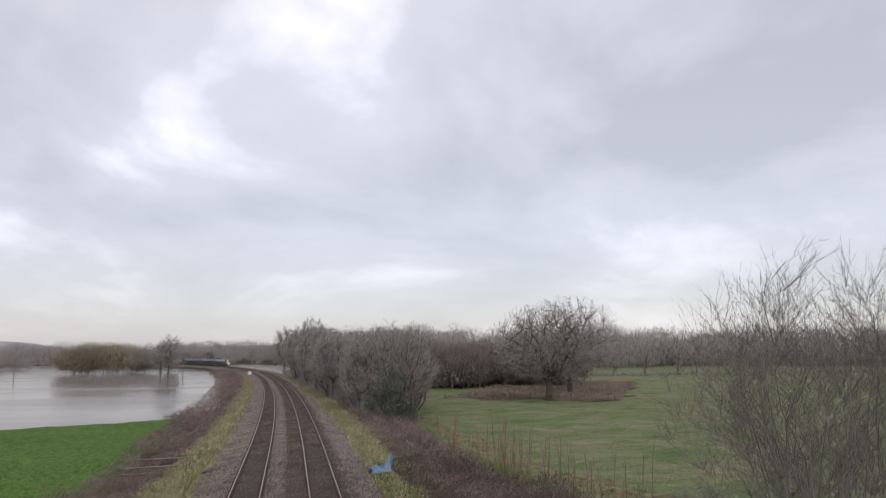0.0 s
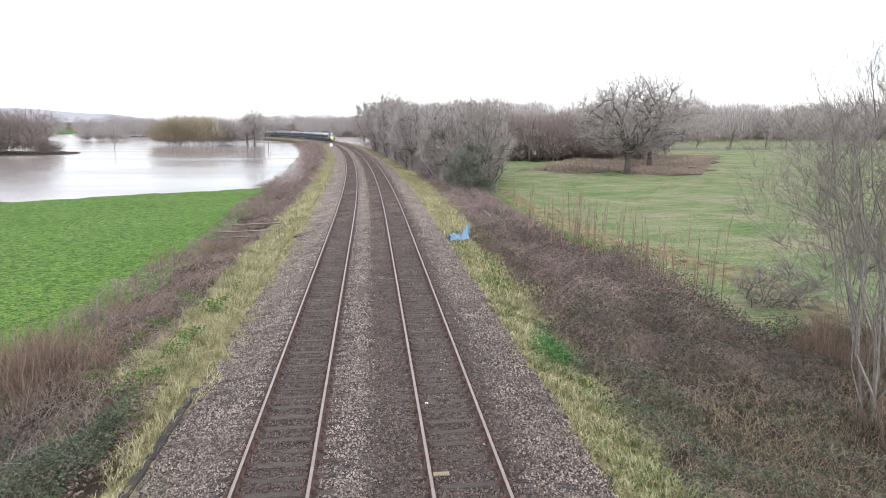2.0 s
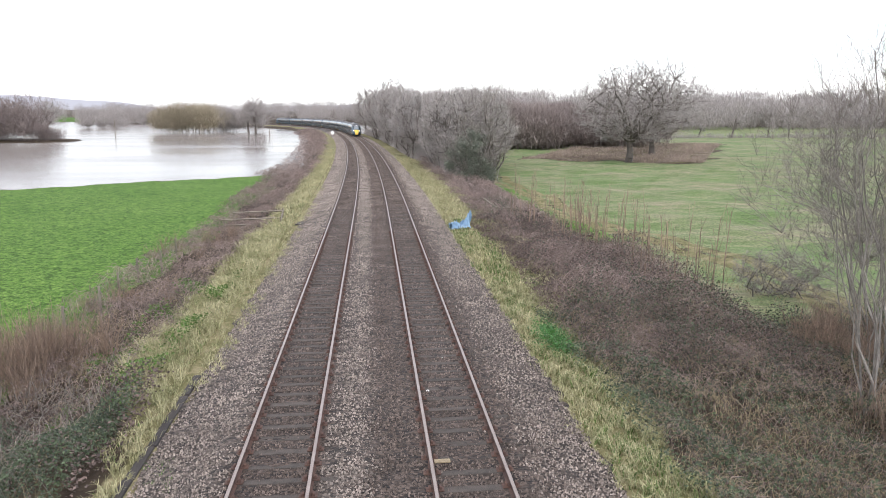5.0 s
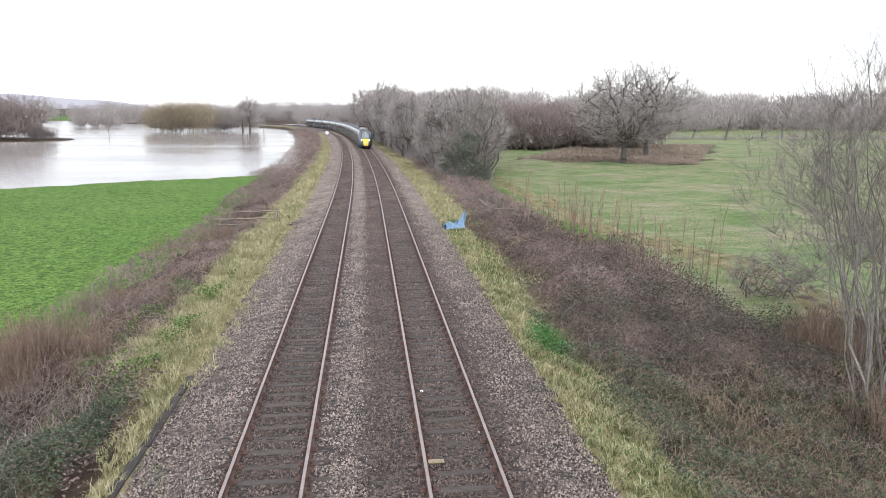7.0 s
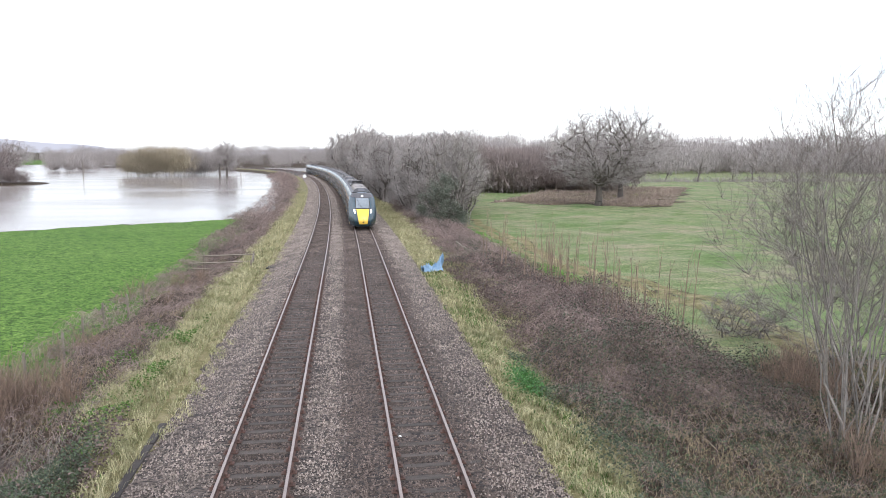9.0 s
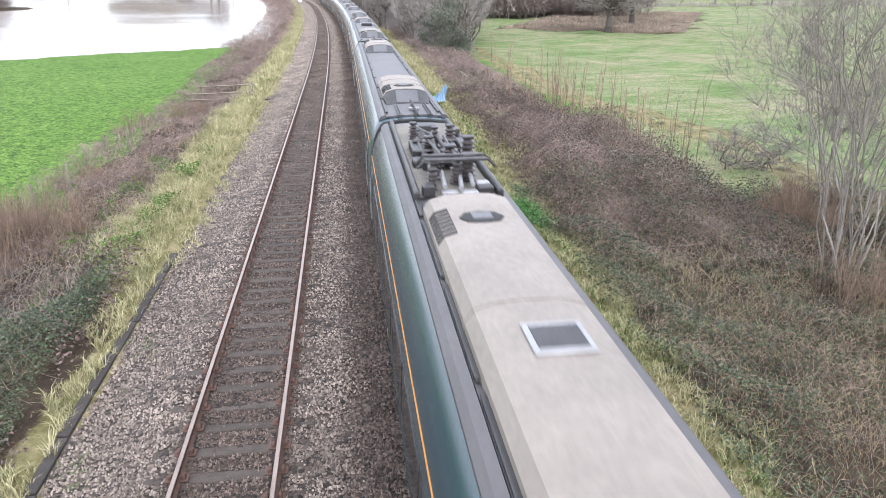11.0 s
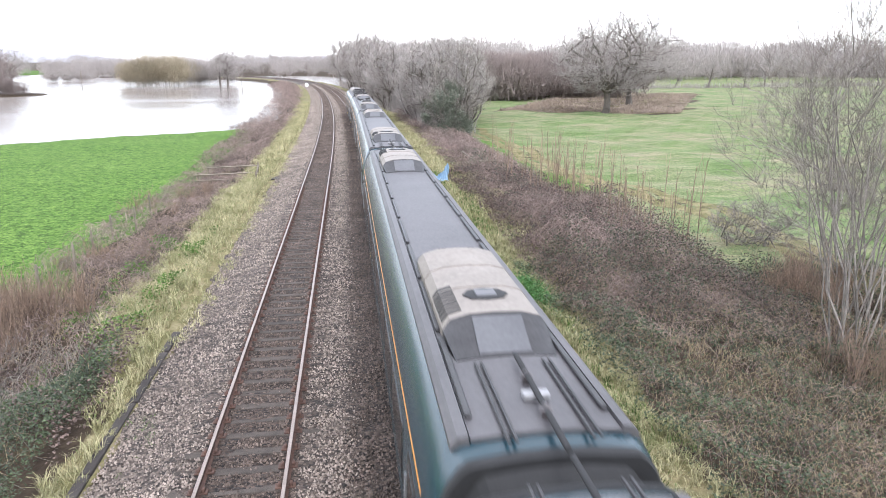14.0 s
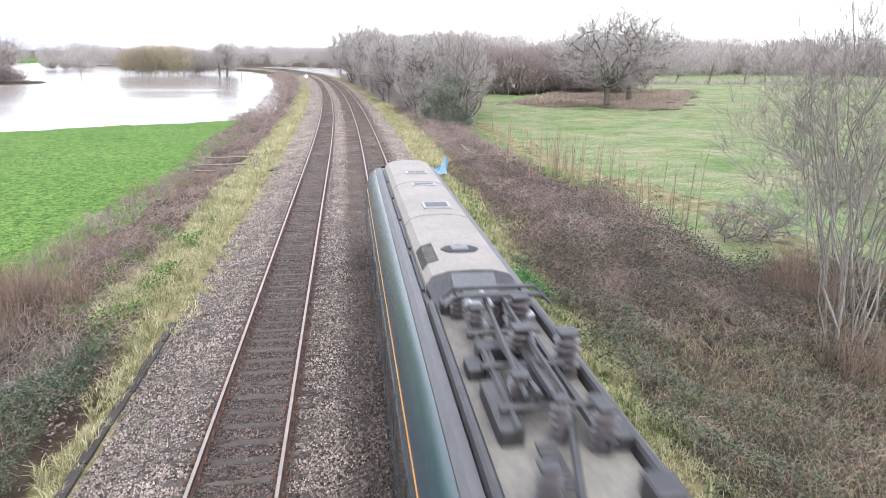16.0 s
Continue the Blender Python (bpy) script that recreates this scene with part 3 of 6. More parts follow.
def bogie(car, y):
    unit = part("bogie", box((2.0, 3.6, 0.30), (0, y, 0.56), 0.05), DARKGREY, car, "dark wheel bogie")
    for s in (-1, 1):
        for dy in (-1.3, 1.3):
            bm = lathe([(0.46, -0.07), (0.46, 0.055), (0.43, 0.07), (0.12, 0.05), (0.1, 0.12)], (0, 0, 0), 20)
            bmesh.ops.transform(bm, matrix=pose(s * GAUGE / 2, y + dy, 0.46, 0, 90 * s, 0), verts=bm.verts)
            part("wheel", bm, RUST, unit, "steel wheel")
    part("step", box((0.05, 0.42, 0.16), (-1.24, y - 2.15, 0.42), 0.01), YELLOW, unit, "yellow step marker")


def cables(car, y0, y1):
    """High-voltage line and trays on the roof's end."""
    d = 1 if y1 > y0 else -1
    for x in (-0.44, -0.36, 0.42, 0.50):
        part("cable_tray", rod((x, y0, 3.50), (x, y1, 3.50), 0.022, 6), DARKGREY, car)
    part("power_cable", rod((0.06, y0 - d * 0.35, 3.56), (0.06, y1, 3.60), 0.035), BLACK, car, "black high-voltage cable")
    for k in (0.25, 0.7):
        part("insulator", insulator((0.06, y0 + (y1 - y0) * k, 3.46), 0.075, 0.14, 3), CERAMIC, car, "ribbed roof insulator")
    part("bracket", box((0.3, 0.12, 0.08), (0.06, y0 + d * 0.9, 3.53), 0.01), LIGHTGREY, car)


def pane_row(car, y0, y1, count, doors):
    for side in (-1, 1):
        on_side("window_band", y0, y1, 1.55, 2.42, side, 0.004, 0.02, DARKSIDE, car, "black band between the windows")
        step = (y1 - y0) / count
        for k in range(count):
            on_side("window_pane", y0 + k * step + 0.14, y0 + (k + 1) * step - 0.14, 1.62, 2.36, side, 0.010, 0.02, GLASS, car, "tinted side window")
        on_side("orange_stripe", y0 - 1.9, y1 + 1.9, 2.665, 2.70, side, 0.005, 0.02, ORANGE, car, "thin orange line along the body", 2)
        for y in doors:
            leaf = on_side("door", y - 0.48, y + 0.48, 0.66, 2.50, side, 0.006, 0.03, DARKSIDE, car, "dark sliding door", 8)
            on_side("door_window", y - 0.30, y + 0.30, 1.55, 2.35, side, 0.012, 0.02, GLASS, leaf, "tinted door window")
            on_side("handrail", y + 0.55, y + 0.60, 1.0, 2.1, side, 0.03, 0.03, LIGHTGREY, leaf, "light grey grab rail", 6)


def underframe(car, y0, y1):
    part("underframe", box((2.3, y1 - y0, 0.5), (0, (y0 + y1) / 2, 0.60), 0.05), BLACK, car, "black equipment under the floor")
    for side in (-1, 1):
        for k in range(5):
            y = y0 + 5.2 + k * (y1 - y0 - 10.4) / 5
            part("equipment_cover", box((0.06, (y1 - y0 - 10.4) / 5 - 0.15, 0.55), (side * 1.19, y + (y1 - y0 - 10.4) / 10, 0.46), 0.02), DARKGREY, car)


def gangway(car, y, d):
    """Ribbed rubber bellows at a car's end."""
    bm = bmesh.new()
    rings = []
    for k in range(7):
        s = 1.0 if k % 2 else 0.94
        rings.append([(x * 0.80 * s, y + d * k * 0.055, 0.7 + (z - 0.7) * (0.94 if k % 2 else 0.915)) for x, z in OUTLINE + [(-x, z) for x, z in OUTLINE[-2::-1]]])
    loft(bm, rings)
    part("gangway", finish(bm), BLACK, car, "ribbed black rubber gangway")


def end_frame(car, y, d):
    """The dark rim round a car's end."""
    bm = bmesh.new()
    ring = [(x, z) for x, z in OUTLINE + [(-x, z) for x, z in OUTLINE[-2::-1]]]
    loft(bm, [[(x * k, y + d * o, 0.34 + (z - 0.34) * kz) for x, z in ring] for o, k, kz in ((-0.10, 0.945, 0.982), (-0.02, 0.955, 0.984), (0.03, 0.94, 0.975))])
    part("end_frame", finish(bm, 0.6), BLACK, car, "black rim of the car end")


def middle_car(kind):
    car = tagged(new("railway_car"), "dark green express train carriage with grey roof pods", "train car", "cars of the train")
    body_shell(car, -12.72, 12.72)
    roof_deck(car, -12.4, 12.4)
    roof_pod(car, -10.5, -5.5, -9.0)
    roof_pod(car, 5.6, 10.6, 9.35)
    cables(car, -12.6, -10.7)
    cables(car, 12.6, 10.7)
    pane_row(car, -10.2, 10.2, 9, (-11.35, 11.35))
    underframe(car, -12.4, 12.4)
    for y in (-8.6, 8.6):
        bogie(car, y)
    gangway(car, -12.72, -1)
    end_frame(car, -12.72, -1)
    end_frame(car, 12.72, 1)
    if kind == 1:
        resistor(car, 1.9)
    if kind == 3:
        resistor(car, -3.1)
    if kind == 2:
        resistor(car, -0.7)
        for x, y in ((-0.36, 5.05), (0.40, 5.05), (-0.30, 3.3)):
            part("roof_box", box((0.42, 0.7 if y > 4 else 0.9, 0.2), (x, y, 3.58), 0.02), DARKGREY, car, "dark equipment box on the roof")
        part("conduit", rod((-0.36, 4.7, 3.56), (-0.32, 3.7, 3.56), 0.03), LIGHTGREY, car)
    return car


def nose_depth(x, z):
    """How far behind the tip the cab's skin lies."""
    up = max(0.0, (z - 0.85) / 2.62)
    low = max(0.0, (0.85 - z) / 0.5)
    return 3.15 * up**1.45 + 0.22 * low**2 + (1.75 - 0.75 * up) * (abs(x) / max(side_x(min(z, 3.4)), 0.1)) ** 2.7 * (1 - 0.25 * up)


NOSE = 4.5


def nose_point(x, z, y_tip, d, lift=0.0):
    return (x, y_tip + d * (nose_depth(x, z) - lift), z)


def nose_panel(name, car, y_tip, d, z0, z1, w0, w1, material, label, lift=0.014, nx=9, nz=9, x_mid=0.0, hollow=0.02):
    """A panel that lies on the cab's skin between two heights; w0 and w1: its half widths below and above."""
    bm = bmesh.new()
    front, back = [], []
    for j in range(nz):
        k = j / (nz - 1)
        z = z0 + (z1 - z0) * k
        w = w0 + (w1 - w0) * k if w0 else w1 * side_x(min(z, 3.40)) * (1 if z < 3.40 else 0.62)
        front.append([bm.verts.new(nose_point(x_mid + w * (2 * i / (nx - 1) - 1), z, y_tip, d, lift)) for i in range(nx)])
        back.append([bm.verts.new(nose_point(x_mid + w * (2 * i / (nx - 1) - 1), z, y_tip, d, lift - hollow)) for i in range(nx)])
    for g in (front, back):
        for j in range(nz - 1):
            for i in range(nx - 1):
                bm.faces.new((g[j][i], g[j][i + 1], g[j + 1][i + 1], g[j + 1][i]))
    edge = lambda g: g[0] + [r[-1] for r in g[1:]] + g[-1][-2::-1] + [r[0] for r in g[-2:0:-1]]
    a, b = edge(front), edge(back)
    for i in range(len(a)):
        bm.faces.new((a[i], a[(i + 1) % len(a)], b[(i + 1) % len(a)], b[i]))
    return part(name, finish(bm, 0.6), material, car, label)


def cab(car, y_tip, d):
    """The long sloping nose: skin, windscreen, yellow panel, lamps, wipers."""
    zs = [0.34, 0.5, 0.7, 0.85, 1.0, 1.2, 1.4, 1.6, 1.8, 2.0, 2.2, 2.4, 2.6, 2.8, 2.95, 3.1, 3.22, 3.32, 3.40, 3.455]
    cols = np.sin(np.linspace(-1, 1, 25) * math.pi / 2)
    bm = bmesh.new()
    rows = []
    for z in zs:
        w = side_x(z) if z < 3.4 else 0.45
        rows.append([bm.verts.new(nose_point(w * c, z, y_tip, d)) for c in cols])
    for a, b in zip(rows, rows[1:]):
        for i in range(len(cols) - 1):
            bm.faces.new((a[i], a[i + 1], b[i + 1], b[i]))
    back = [bm.verts.new((v.co.x, y_tip + d * NOSE, v.co.z)) for v in [r[0] for r in rows] + rows[-1][1:-1] + [r[-1] for r in rows[::-1]]]
    rim = [r[0] for r in rows] + rows[-1][1:-1] + [r[-1] for r in rows[::-1]]
    for i in range(len(rim) - 1):
        bm.faces.new((rim[i], rim[i + 1], back[i + 1], back[i]))
    nose = part("cab_nose", finish(bm, 0.7), GREEN, car, "dark green rounded cab nose")
    nose_panel("roof_cap", nose, y_tip, d, 2.99, 3.399, 0, 0.95, ROOF, "grey cap over the windscreen", 0.010, 17, 12)
    nose_panel("windscreen", nose, y_tip, d, 2.05, 2.94, 0.66, 0.62, SCREEN, "large sloping windscreen", 0.012)
    nose_panel("windscreen_frame", nose, y_tip, d, 1.97, 3.00, 0.75, 0.70, BLACK, "black windscreen surround", 0.006)
    nose_panel("yellow_panel", nose, y_tip, d, 0.56, 1.96, 0.40, 0.63, YELLOW, "bright yellow warning panel", 0.014)
    nose_panel("coupler_hatch", nose, y_tip, d, 0.60, 1.05, 0.006, 0.006, BLACK, "seam of the coupler hatch", 0.018, 3, 5)
    nose_panel("badge", nose, y_tip, d, 0.70, 0.78, 0.075, 0.075, BLACK, "small black plate", 0.02, 3, 3)
    nose_panel("marker_panel", nose, y_tip, d, 3.06, 3.24, 0.15, 0.13, LIGHTGREY, "pale surround of the top lamp", 0.014, 5, 5)
    nose_panel("top_lamp", nose, y_tip, d, 3.10, 3.19, 0.06, 0.06, LAMP, "lit top lamp", 0.022, 5, 5)
    for s in (-1, 1):
        pod = nose_panel("lamp_glass", nose, y_tip, d, 1.50, 2.00, 0.09, 0.11, GLASS, "dark lamp housing", 0.010, 5, 6, s * 0.80)
        nose_panel("headlight", pod, y_tip, d, 1.58, 1.72, 0.065, 0.075, LAMP, "lit headlight", 0.024, 5, 5, s * 0.79)
        nose_panel("marker_lamp", pod, y_tip, d, 1.78, 1.90, 0.055, 0.06, LAMP, "lit marker lamp", 0.024, 5, 5, s * 0.81)
        part("front_skirt", box((0.5, 0.3, 0.16), (s * 0.27, y_tip + d * 0.75, 0.31), 0.05), DARKGREY, nose)
    for a, b in (((-0.02, 2.05), (-0.42, 2.42)), ((-0.05, 2.05), (-0.50, 2.78))):
        pa, pb = (Vector(nose_point(x, z, y_tip, d, 0.04)) for x, z in (a, b))
        part("wiper", rod(pa, pb, 0.014, 6), BLACK, nose, "black windscreen wiper")


def end_car(lead):
    """A driving car; built nose towards -y when it leads, else towards +y."""
    d = 1 if lead else -1
    car = tagged(new("railway_car"), "driving car with sloping green nose and yellow panel" if lead else "tail driving car with pantograph equipment on its roof", "train car", "cars of the train")
    tip = -12.95 * d
    ya, yb = sorted((tip + d * (NOSE - 0.01), 12.72 * d))
    body_shell(car, ya, yb, not lead, lead)
    ya, yb = sorted((tip + d * 4.2, 12.4 * d))
    roof_deck(car, ya, yb)
    cab(car, tip, d)
    # long pod towards the cab
    a, b = sorted((5.2 * d, tip + d * 4.3))
    roof_pod(car, a, b, 3.2 * d)
    for y in (-0.6, -3.3, -5.3):
        hatch = part("roof_hatch", box((0.62, 0.34 if y != -0.6 else 0.62, 0.03), (0.05, y * d, 3.838), 0.01), LIGHTGREY, car, "pale hatch rim on the roof")
        part("hatch_grille", box((0.50, 0.22 if y != -0.6 else 0.46, 0.02), (0.05, y * d, 3.852), 0.006), DARKGREY, hatch, "dark hatch grille")
    # well with the lowered pantograph
    part("well_floor", box((1.36, 6.6, 0.02), (0, 8.7 * d, 3.50), 0.004), SAND, car, "sandy grime on the pantograph well floor")
    for s in (-1, 1):
        part("well_cheek", box((0.10, 6.9, 0.22), (s * 0.74, 8.7 * d, 3.53), 0.03), DARKGREY, car, "dark side wall of the pantograph well")
    for x, y, r, h in ((-0.42, 5.75, 0.11, 0.36), (0.08, 6.15, 0.12, 0.34), (0.32, 6.35, 0.16, 0.46), (0.12, 7.35, 0.17, 0.42), (0.55, 7.75, 0.16, 0.50),
                       (-0.30, 6.5, 0.12, 0.38), (-0.18, 8.5, 0.13, 0.36), (0.42, 9.4, 0.13, 0.42), (-0.34, 10.2, 0.12, 0.34), (0.05, 9.2, 0.10, 0.42)):
        part("insulator", insulator((x, y * d, 3.50), r, h), CERAMIC, car, "ribbed brown-grey roof insulator")
        part("terminal", box((r * 1.5, r * 1.5, 0.05), (x, y * d, 3.55 + h), 0.015), DARKGREY, car)
    for x, y, sx, sy, sz in ((-0.52, 5.5, 0.22, 0.26, 0.2), (0.5, 5.55, 0.30, 0.24, 0.14), (0.52, 5.9, 0.26, 0.2, 0.12), (-0.15, 5.4, 0.30, 0.2, 0.10), (0.2, 5.4, 0.30, 0.2, 0.10),
                             (-0.42, 8.7, 0.24, 1.1, 0.20), (0.62, 9.0, 0.18, 0.9, 0.18), (0.62, 10.3, 0.28, 0.40, 0.24), (-0.25, 7.3, 0.36, 0.26, 0.26), (0.0, 11.2, 0.6, 0.4, 0.16),
                             (0.15, 8.2, 0.2, 0.5, 0.22), (-0.5, 7.6, 0.2, 0.4, 0.16)):
        part("roof_box", box((sx, sy, sz), (x, y * d, 3.50 + sz / 2), 0.02), LIGHTGREY if sz < 0.13 else DARKGREY, car, "equipment box on the roof")
    pant = part("pantograph", rod((-0.5, 6.15 * d, 3.98), (0.62, 6.15 * d, 3.98), 0.04), DARKGREY, car, "folded pantograph")
    for y in (5.95, 6.3):
        part("contact_strip", box((1.15, 0.08, 0.05), (0.05, y * d, 4.02), 0.012), DARKGREY, pant)
        for s in (-1, 1):
            part("horn", rod((0.05 + s * 0.57, y * d, 4.02), (0.05 + s * 0.72, y * d, 3.88), 0.025, 6), DARKGREY, pant)
    for s in (-1, 1):
        part("upper_arm", rod((s * 0.12, 6.2 * d, 3.94), (s * 0.20, 8.9 * d, 3.84), 0.032, 6), DARKGREY, pant)
        part("lower_arm", rod((s * 0.07, 8.9 * d, 3.84), (s * 0.12, 7.0 * d, 3.70), 0.05, 6), DARKGREY, pant)
        part("base_frame", rod((s * 0.36, 6.2 * d, 3.70), (s * 0.36, 9.3 * d, 3.70), 0.045, 6), DARKGREY, pant)
    for y in (6.9, 7.9, 8.9):
        part("cross_bar", rod((-0.48, y * d, 3.74), (0.48, y * d, 3.74), 0.04, 6), DARKGREY, pant)
    for k in range(9):
        part("spring_coil", rod((-0.26, (9.5 + k * 0.09) * d, 3.66), (-0.08, (9.5 + k * 0.09) * d, 3.66), 0.03, 8), DARKGREY, pant)
    for x0, y0, x1, y1 in ((-0.25, 5.3, -0.15, 6.5), (0.02, 5.2, 0.18, 6.4), (0.26, 5.4, 0.36, 6.4), (0.36, 8.1, 0.45, 9.6), (-0.30, 7.2, -0.32, 9.2), (0.2, 9.0, -0.2, 10.8)):
        part("power_cable", rod((x0, y0 * d, 3.70), (x1, y1 * d, 3.66), 0.04, 6), LIGHTGREY if x0 < 0.3 and y0 < 6 else DARKGREY, car)
    wy = sorted((-7.2 * d, 10.2 * d))
    pane_row(car, wy[0], wy[1], 8, (11.35 * d,))
    underframe(car, *sorted((tip + d * 2.0, 12.4 * d)))
    for y in (-7.6 * d, 8.6 * d):
        bogie(car, y)
    end_frame(car, 12.72 * d, d)
    if not lead:
        gangway(car, -12.72, -1)
    return car


cars = [end_car(True)]
makers = {}
for kind in (0, 1, 0, 3, 0, 0, 2):
    if kind in makers:
        cars.append(copy_thing(makers[kind], Matrix()))
    else:
        makers[kind] = middle_car(kind)
        cars.append(makers[kind])
cars.append(end_car(False))


# ---- sprigs, blades and leaves ----
def tubes(name, p0, p1, r0, r1, sides=3):
    """Many tapered stalks in one mesh."""
    p0, p1 = np.asarray(p0, float), np.asarray(p1, float)
    n = len(p0)
    r0, r1 = np.broadcast_to(r0, n), np.broadcast_to(r1, n)
    d = p1 - p0
    d /= np.linalg.norm(d, axis=1, keepdims=True) + 1e-9
    ref = np.where(np.abs(d[:, 2:3]) > 0.9, [[1.0, 0, 0]], [[0, 0, 1.0]])
    a = np.cross(d, ref)
    a /= np.linalg.norm(a, axis=1, keepdims=True) + 1e-9
    b = np.cross(d, a)
    ang = np.arange(sides) * math.tau / sides
    off = a[:, None] * np.cos(ang)[None, :, None] + b[:, None] * np.sin(ang)[None, :, None]
    v = np.concatenate([p0[:, None] + off * r0[:, None, None], p1[:, None] + off * r1[:, None, None]], 1).reshape(-1, 3)
    i = np.arange(sides)
    q = np.stack([i, (i + 1) % sides, (i + 1) % sides + sides, i + sides], 1)
    q = (np.arange(n)[:, None, None] * sides * 2 + q[None]).reshape(-1, 4)
    return quads_mesh(name, v, q)


def quads_mesh(name, v, q, smooth_faces=True):
    me = bpy.data.meshes.new(name)
    me.vertices.add(len(v))
    me.vertices.foreach_set("co", np.asarray(v, np.float32).ravel())
    me.loops.add(q.size)
    me.loops.foreach_set("vertex_index", np.asarray(q, np.int32).ravel())
    me.polygons.add(len(q))
    me.polygons.foreach_set("loop_start", np.arange(len(q), dtype=np.int32) * q.shape[1])
    me.polygons.foreach_set("use_smooth", np.full(len(q), smooth_faces))
    me.update(calc_edges=True)
    return me


def leaves(name, at, size, rng, flat=0.5):
    """Diamond leaves, folded along their rib."""
    n = len(at)
    size = np.broadcast_to(size, n)[:, None]
    d = rng.normal(size=(n, 3))
    d[:, 2] *= flat
    d /= np.linalg.norm(d, axis=1, keepdims=True)
    s = np.cross(d, rng.normal(size=(n, 3)))
    s /= np.linalg.norm(s, axis=1, keepdims=True)
    up = np.cross(s, d)
    tip, base = at + d * size, at - d * size * 0.6
    l, r = at + s * size * 0.5 + up * size * 0.18, at - s * size * 0.5 + up * size * 0.18
    v = np.stack([base, r, tip, l], 1).reshape(-1, 3)
    return quads_mesh(name, v, np.arange(n * 4).reshape(-1, 4), False)


def blades(name, at, tall, lean, rng, width=0.012):
    """Grass blades of two pieces that bend over."""
    n = len(at)
    tall = np.broadcast_to(tall, n)
    th = rng.uniform(0, math.tau, n)
    side = np.stack([np.cos(th), np.sin(th), 0 * th], 1) * width / 2
    ph = rng.uniform(0, math.tau, n)
    out = np.stack([np.cos(ph), np.sin(ph), 0 * ph], 1) * (lean * tall * rng.uniform(0.3, 1.2, n))[:, None]
    mid = at + out * 0.35 + np.array([0, 0, 1]) * (tall * 0.6)[:, None]
    tip = at + out + np.array([0, 0, 1]) * (tall * (1 - 0.25 * lean))[:, None]
    w = np.broadcast_to(np.reshape(width, (-1, 1)) if np.ndim(width) else width, (n, 1))
    side = side / (width if np.ndim(width) == 0 else 1) * (w if np.ndim(width) == 0 else 1)
    v = np.stack([at - side, at + side, mid + side * 0.8, mid - side * 0.8, tip + side * 0.15, tip - side * 0.15], 1).reshape(-1, 3)
    q = np.array([[0, 1, 2, 3], [3, 2, 4, 5]])
    return quads_mesh(name, v, (np.arange(n)[:, None, None] * 6 + q[None]).reshape(-1, 4), True)


def scatter(n, u0, u1, y0, y1, rng, near=1.0):
    """Points beside the line, thicker towards the bridge when near is over 1."""
    y = y0 + (y1 - y0) * rng.uniform(0, 1, n) ** near
    u = rng.uniform(u0, u1, n)
    return u, y, u - bend(y)


def stuff(name, me, material, label, category):
    me.materials.append(material)
    return tagged(new(name, me), label, category, kind="stuff")


BARK = mat("grey_bark", (0.155, 0.135, 0.118), (0.075, 0.064, 0.056), rough=0.95, scale=2, fine=18, bump=0.5)
TWIG = mat("bare_twig", (0.26, 0.232, 0.212), (0.165, 0.145, 0.132), rough=0.9, scale=0.6, fine=6, spread=0.25)
PALE_TWIG = mat("pale_grey_twig", (0.29, 0.265, 0.230), (0.13, 0.115, 0.10), rough=0.9, scale=0.6, fine=6, spread=0.3)
# twig colour paled to stand in for haze over the distance
HAZED_TWIG = mat("haze_paled_twig", (0.390, 0.355, 0.335), (0.255, 0.230, 0.215), rough=0.95, scale=0.05, fine=0.4, spread=0.10, space="World")
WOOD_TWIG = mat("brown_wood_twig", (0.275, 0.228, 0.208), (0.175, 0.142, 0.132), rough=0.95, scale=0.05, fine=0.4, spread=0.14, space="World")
ALDER = mat("alder_twig", (0.235, 0.205, 0.180), (0.110, 0.094, 0.084), rough=0.9, scale=0.6, fine=6, spread=0.3)
CANE = mat("bramble_cane", (0.380, 0.290, 0.250), (0.092, 0.068, 0.062), rough=0.85, scale=0.45, fine=5, spread=0.4, space="World")
DRY = mat("dry_scrub", (0.36, 0.285, 0.225), (0.175, 0.135, 0.110), rough=0.9, scale=0.15, fine=2, spread=0.3, space="World")
RED_STEM = mat("reddish_stem", (0.310, 0.222, 0.158), (0.135, 0.094, 0.073), rough=0.8, scale=0.5, fine=8, spread=0.35, space="World")
STRAW = mat("dead_straw", (0.43, 0.35, 0.22), (0.20, 0.155, 0.095), rough=0.9, scale=0.6, fine=8, spread=0.3, space="World")
VERGE_BLADE = mat("verge_grass", (0.48, 0.43, 0.26), (0.175, 0.185, 0.078), rough=0.85, scale=0.6, fine=6, spread=0.35, space="World")
GREEN_BLADE = mat("fresh_grass", (0.085, 0.155, 0.028), (0.060, 0.115, 0.020), rough=0.85, scale=0.7, fine=6, spread=0.35, space="World")
PASTURE_BLADE = mat("pasture_grass", (0.085, 0.180, 0.026), (0.050, 0.115, 0.016), rough=0.85, scale=0.5, fine=5, spread=0.3, space="World")
LEAF = mat("bramble_leaf", (0.078, 0.108, 0.046), (0.021, 0.032, 0.019), rough=0.6, scale=0.8, fine=8, spread=0.45, space="World")
BROWN_LEAF = mat("brown_leaf", (0.155, 0.110, 0.092), (0.066, 0.047, 0.042), rough=0.8, scale=0.8, fine=8, spread=0.45, space="World")
IVY = mat("ivy_leaf", (0.165, 0.182, 0.135), (0.080, 0.092, 0.066), rough=0.5, scale=0.8, fine=8, spread=0.45, space="World")
NETTLE = mat("fresh_green_leaf", (0.055, 0.170, 0.030), (0.040, 0.110, 0.022), rough=0.55, scale=1, fine=8, spread=0.4, space="World")
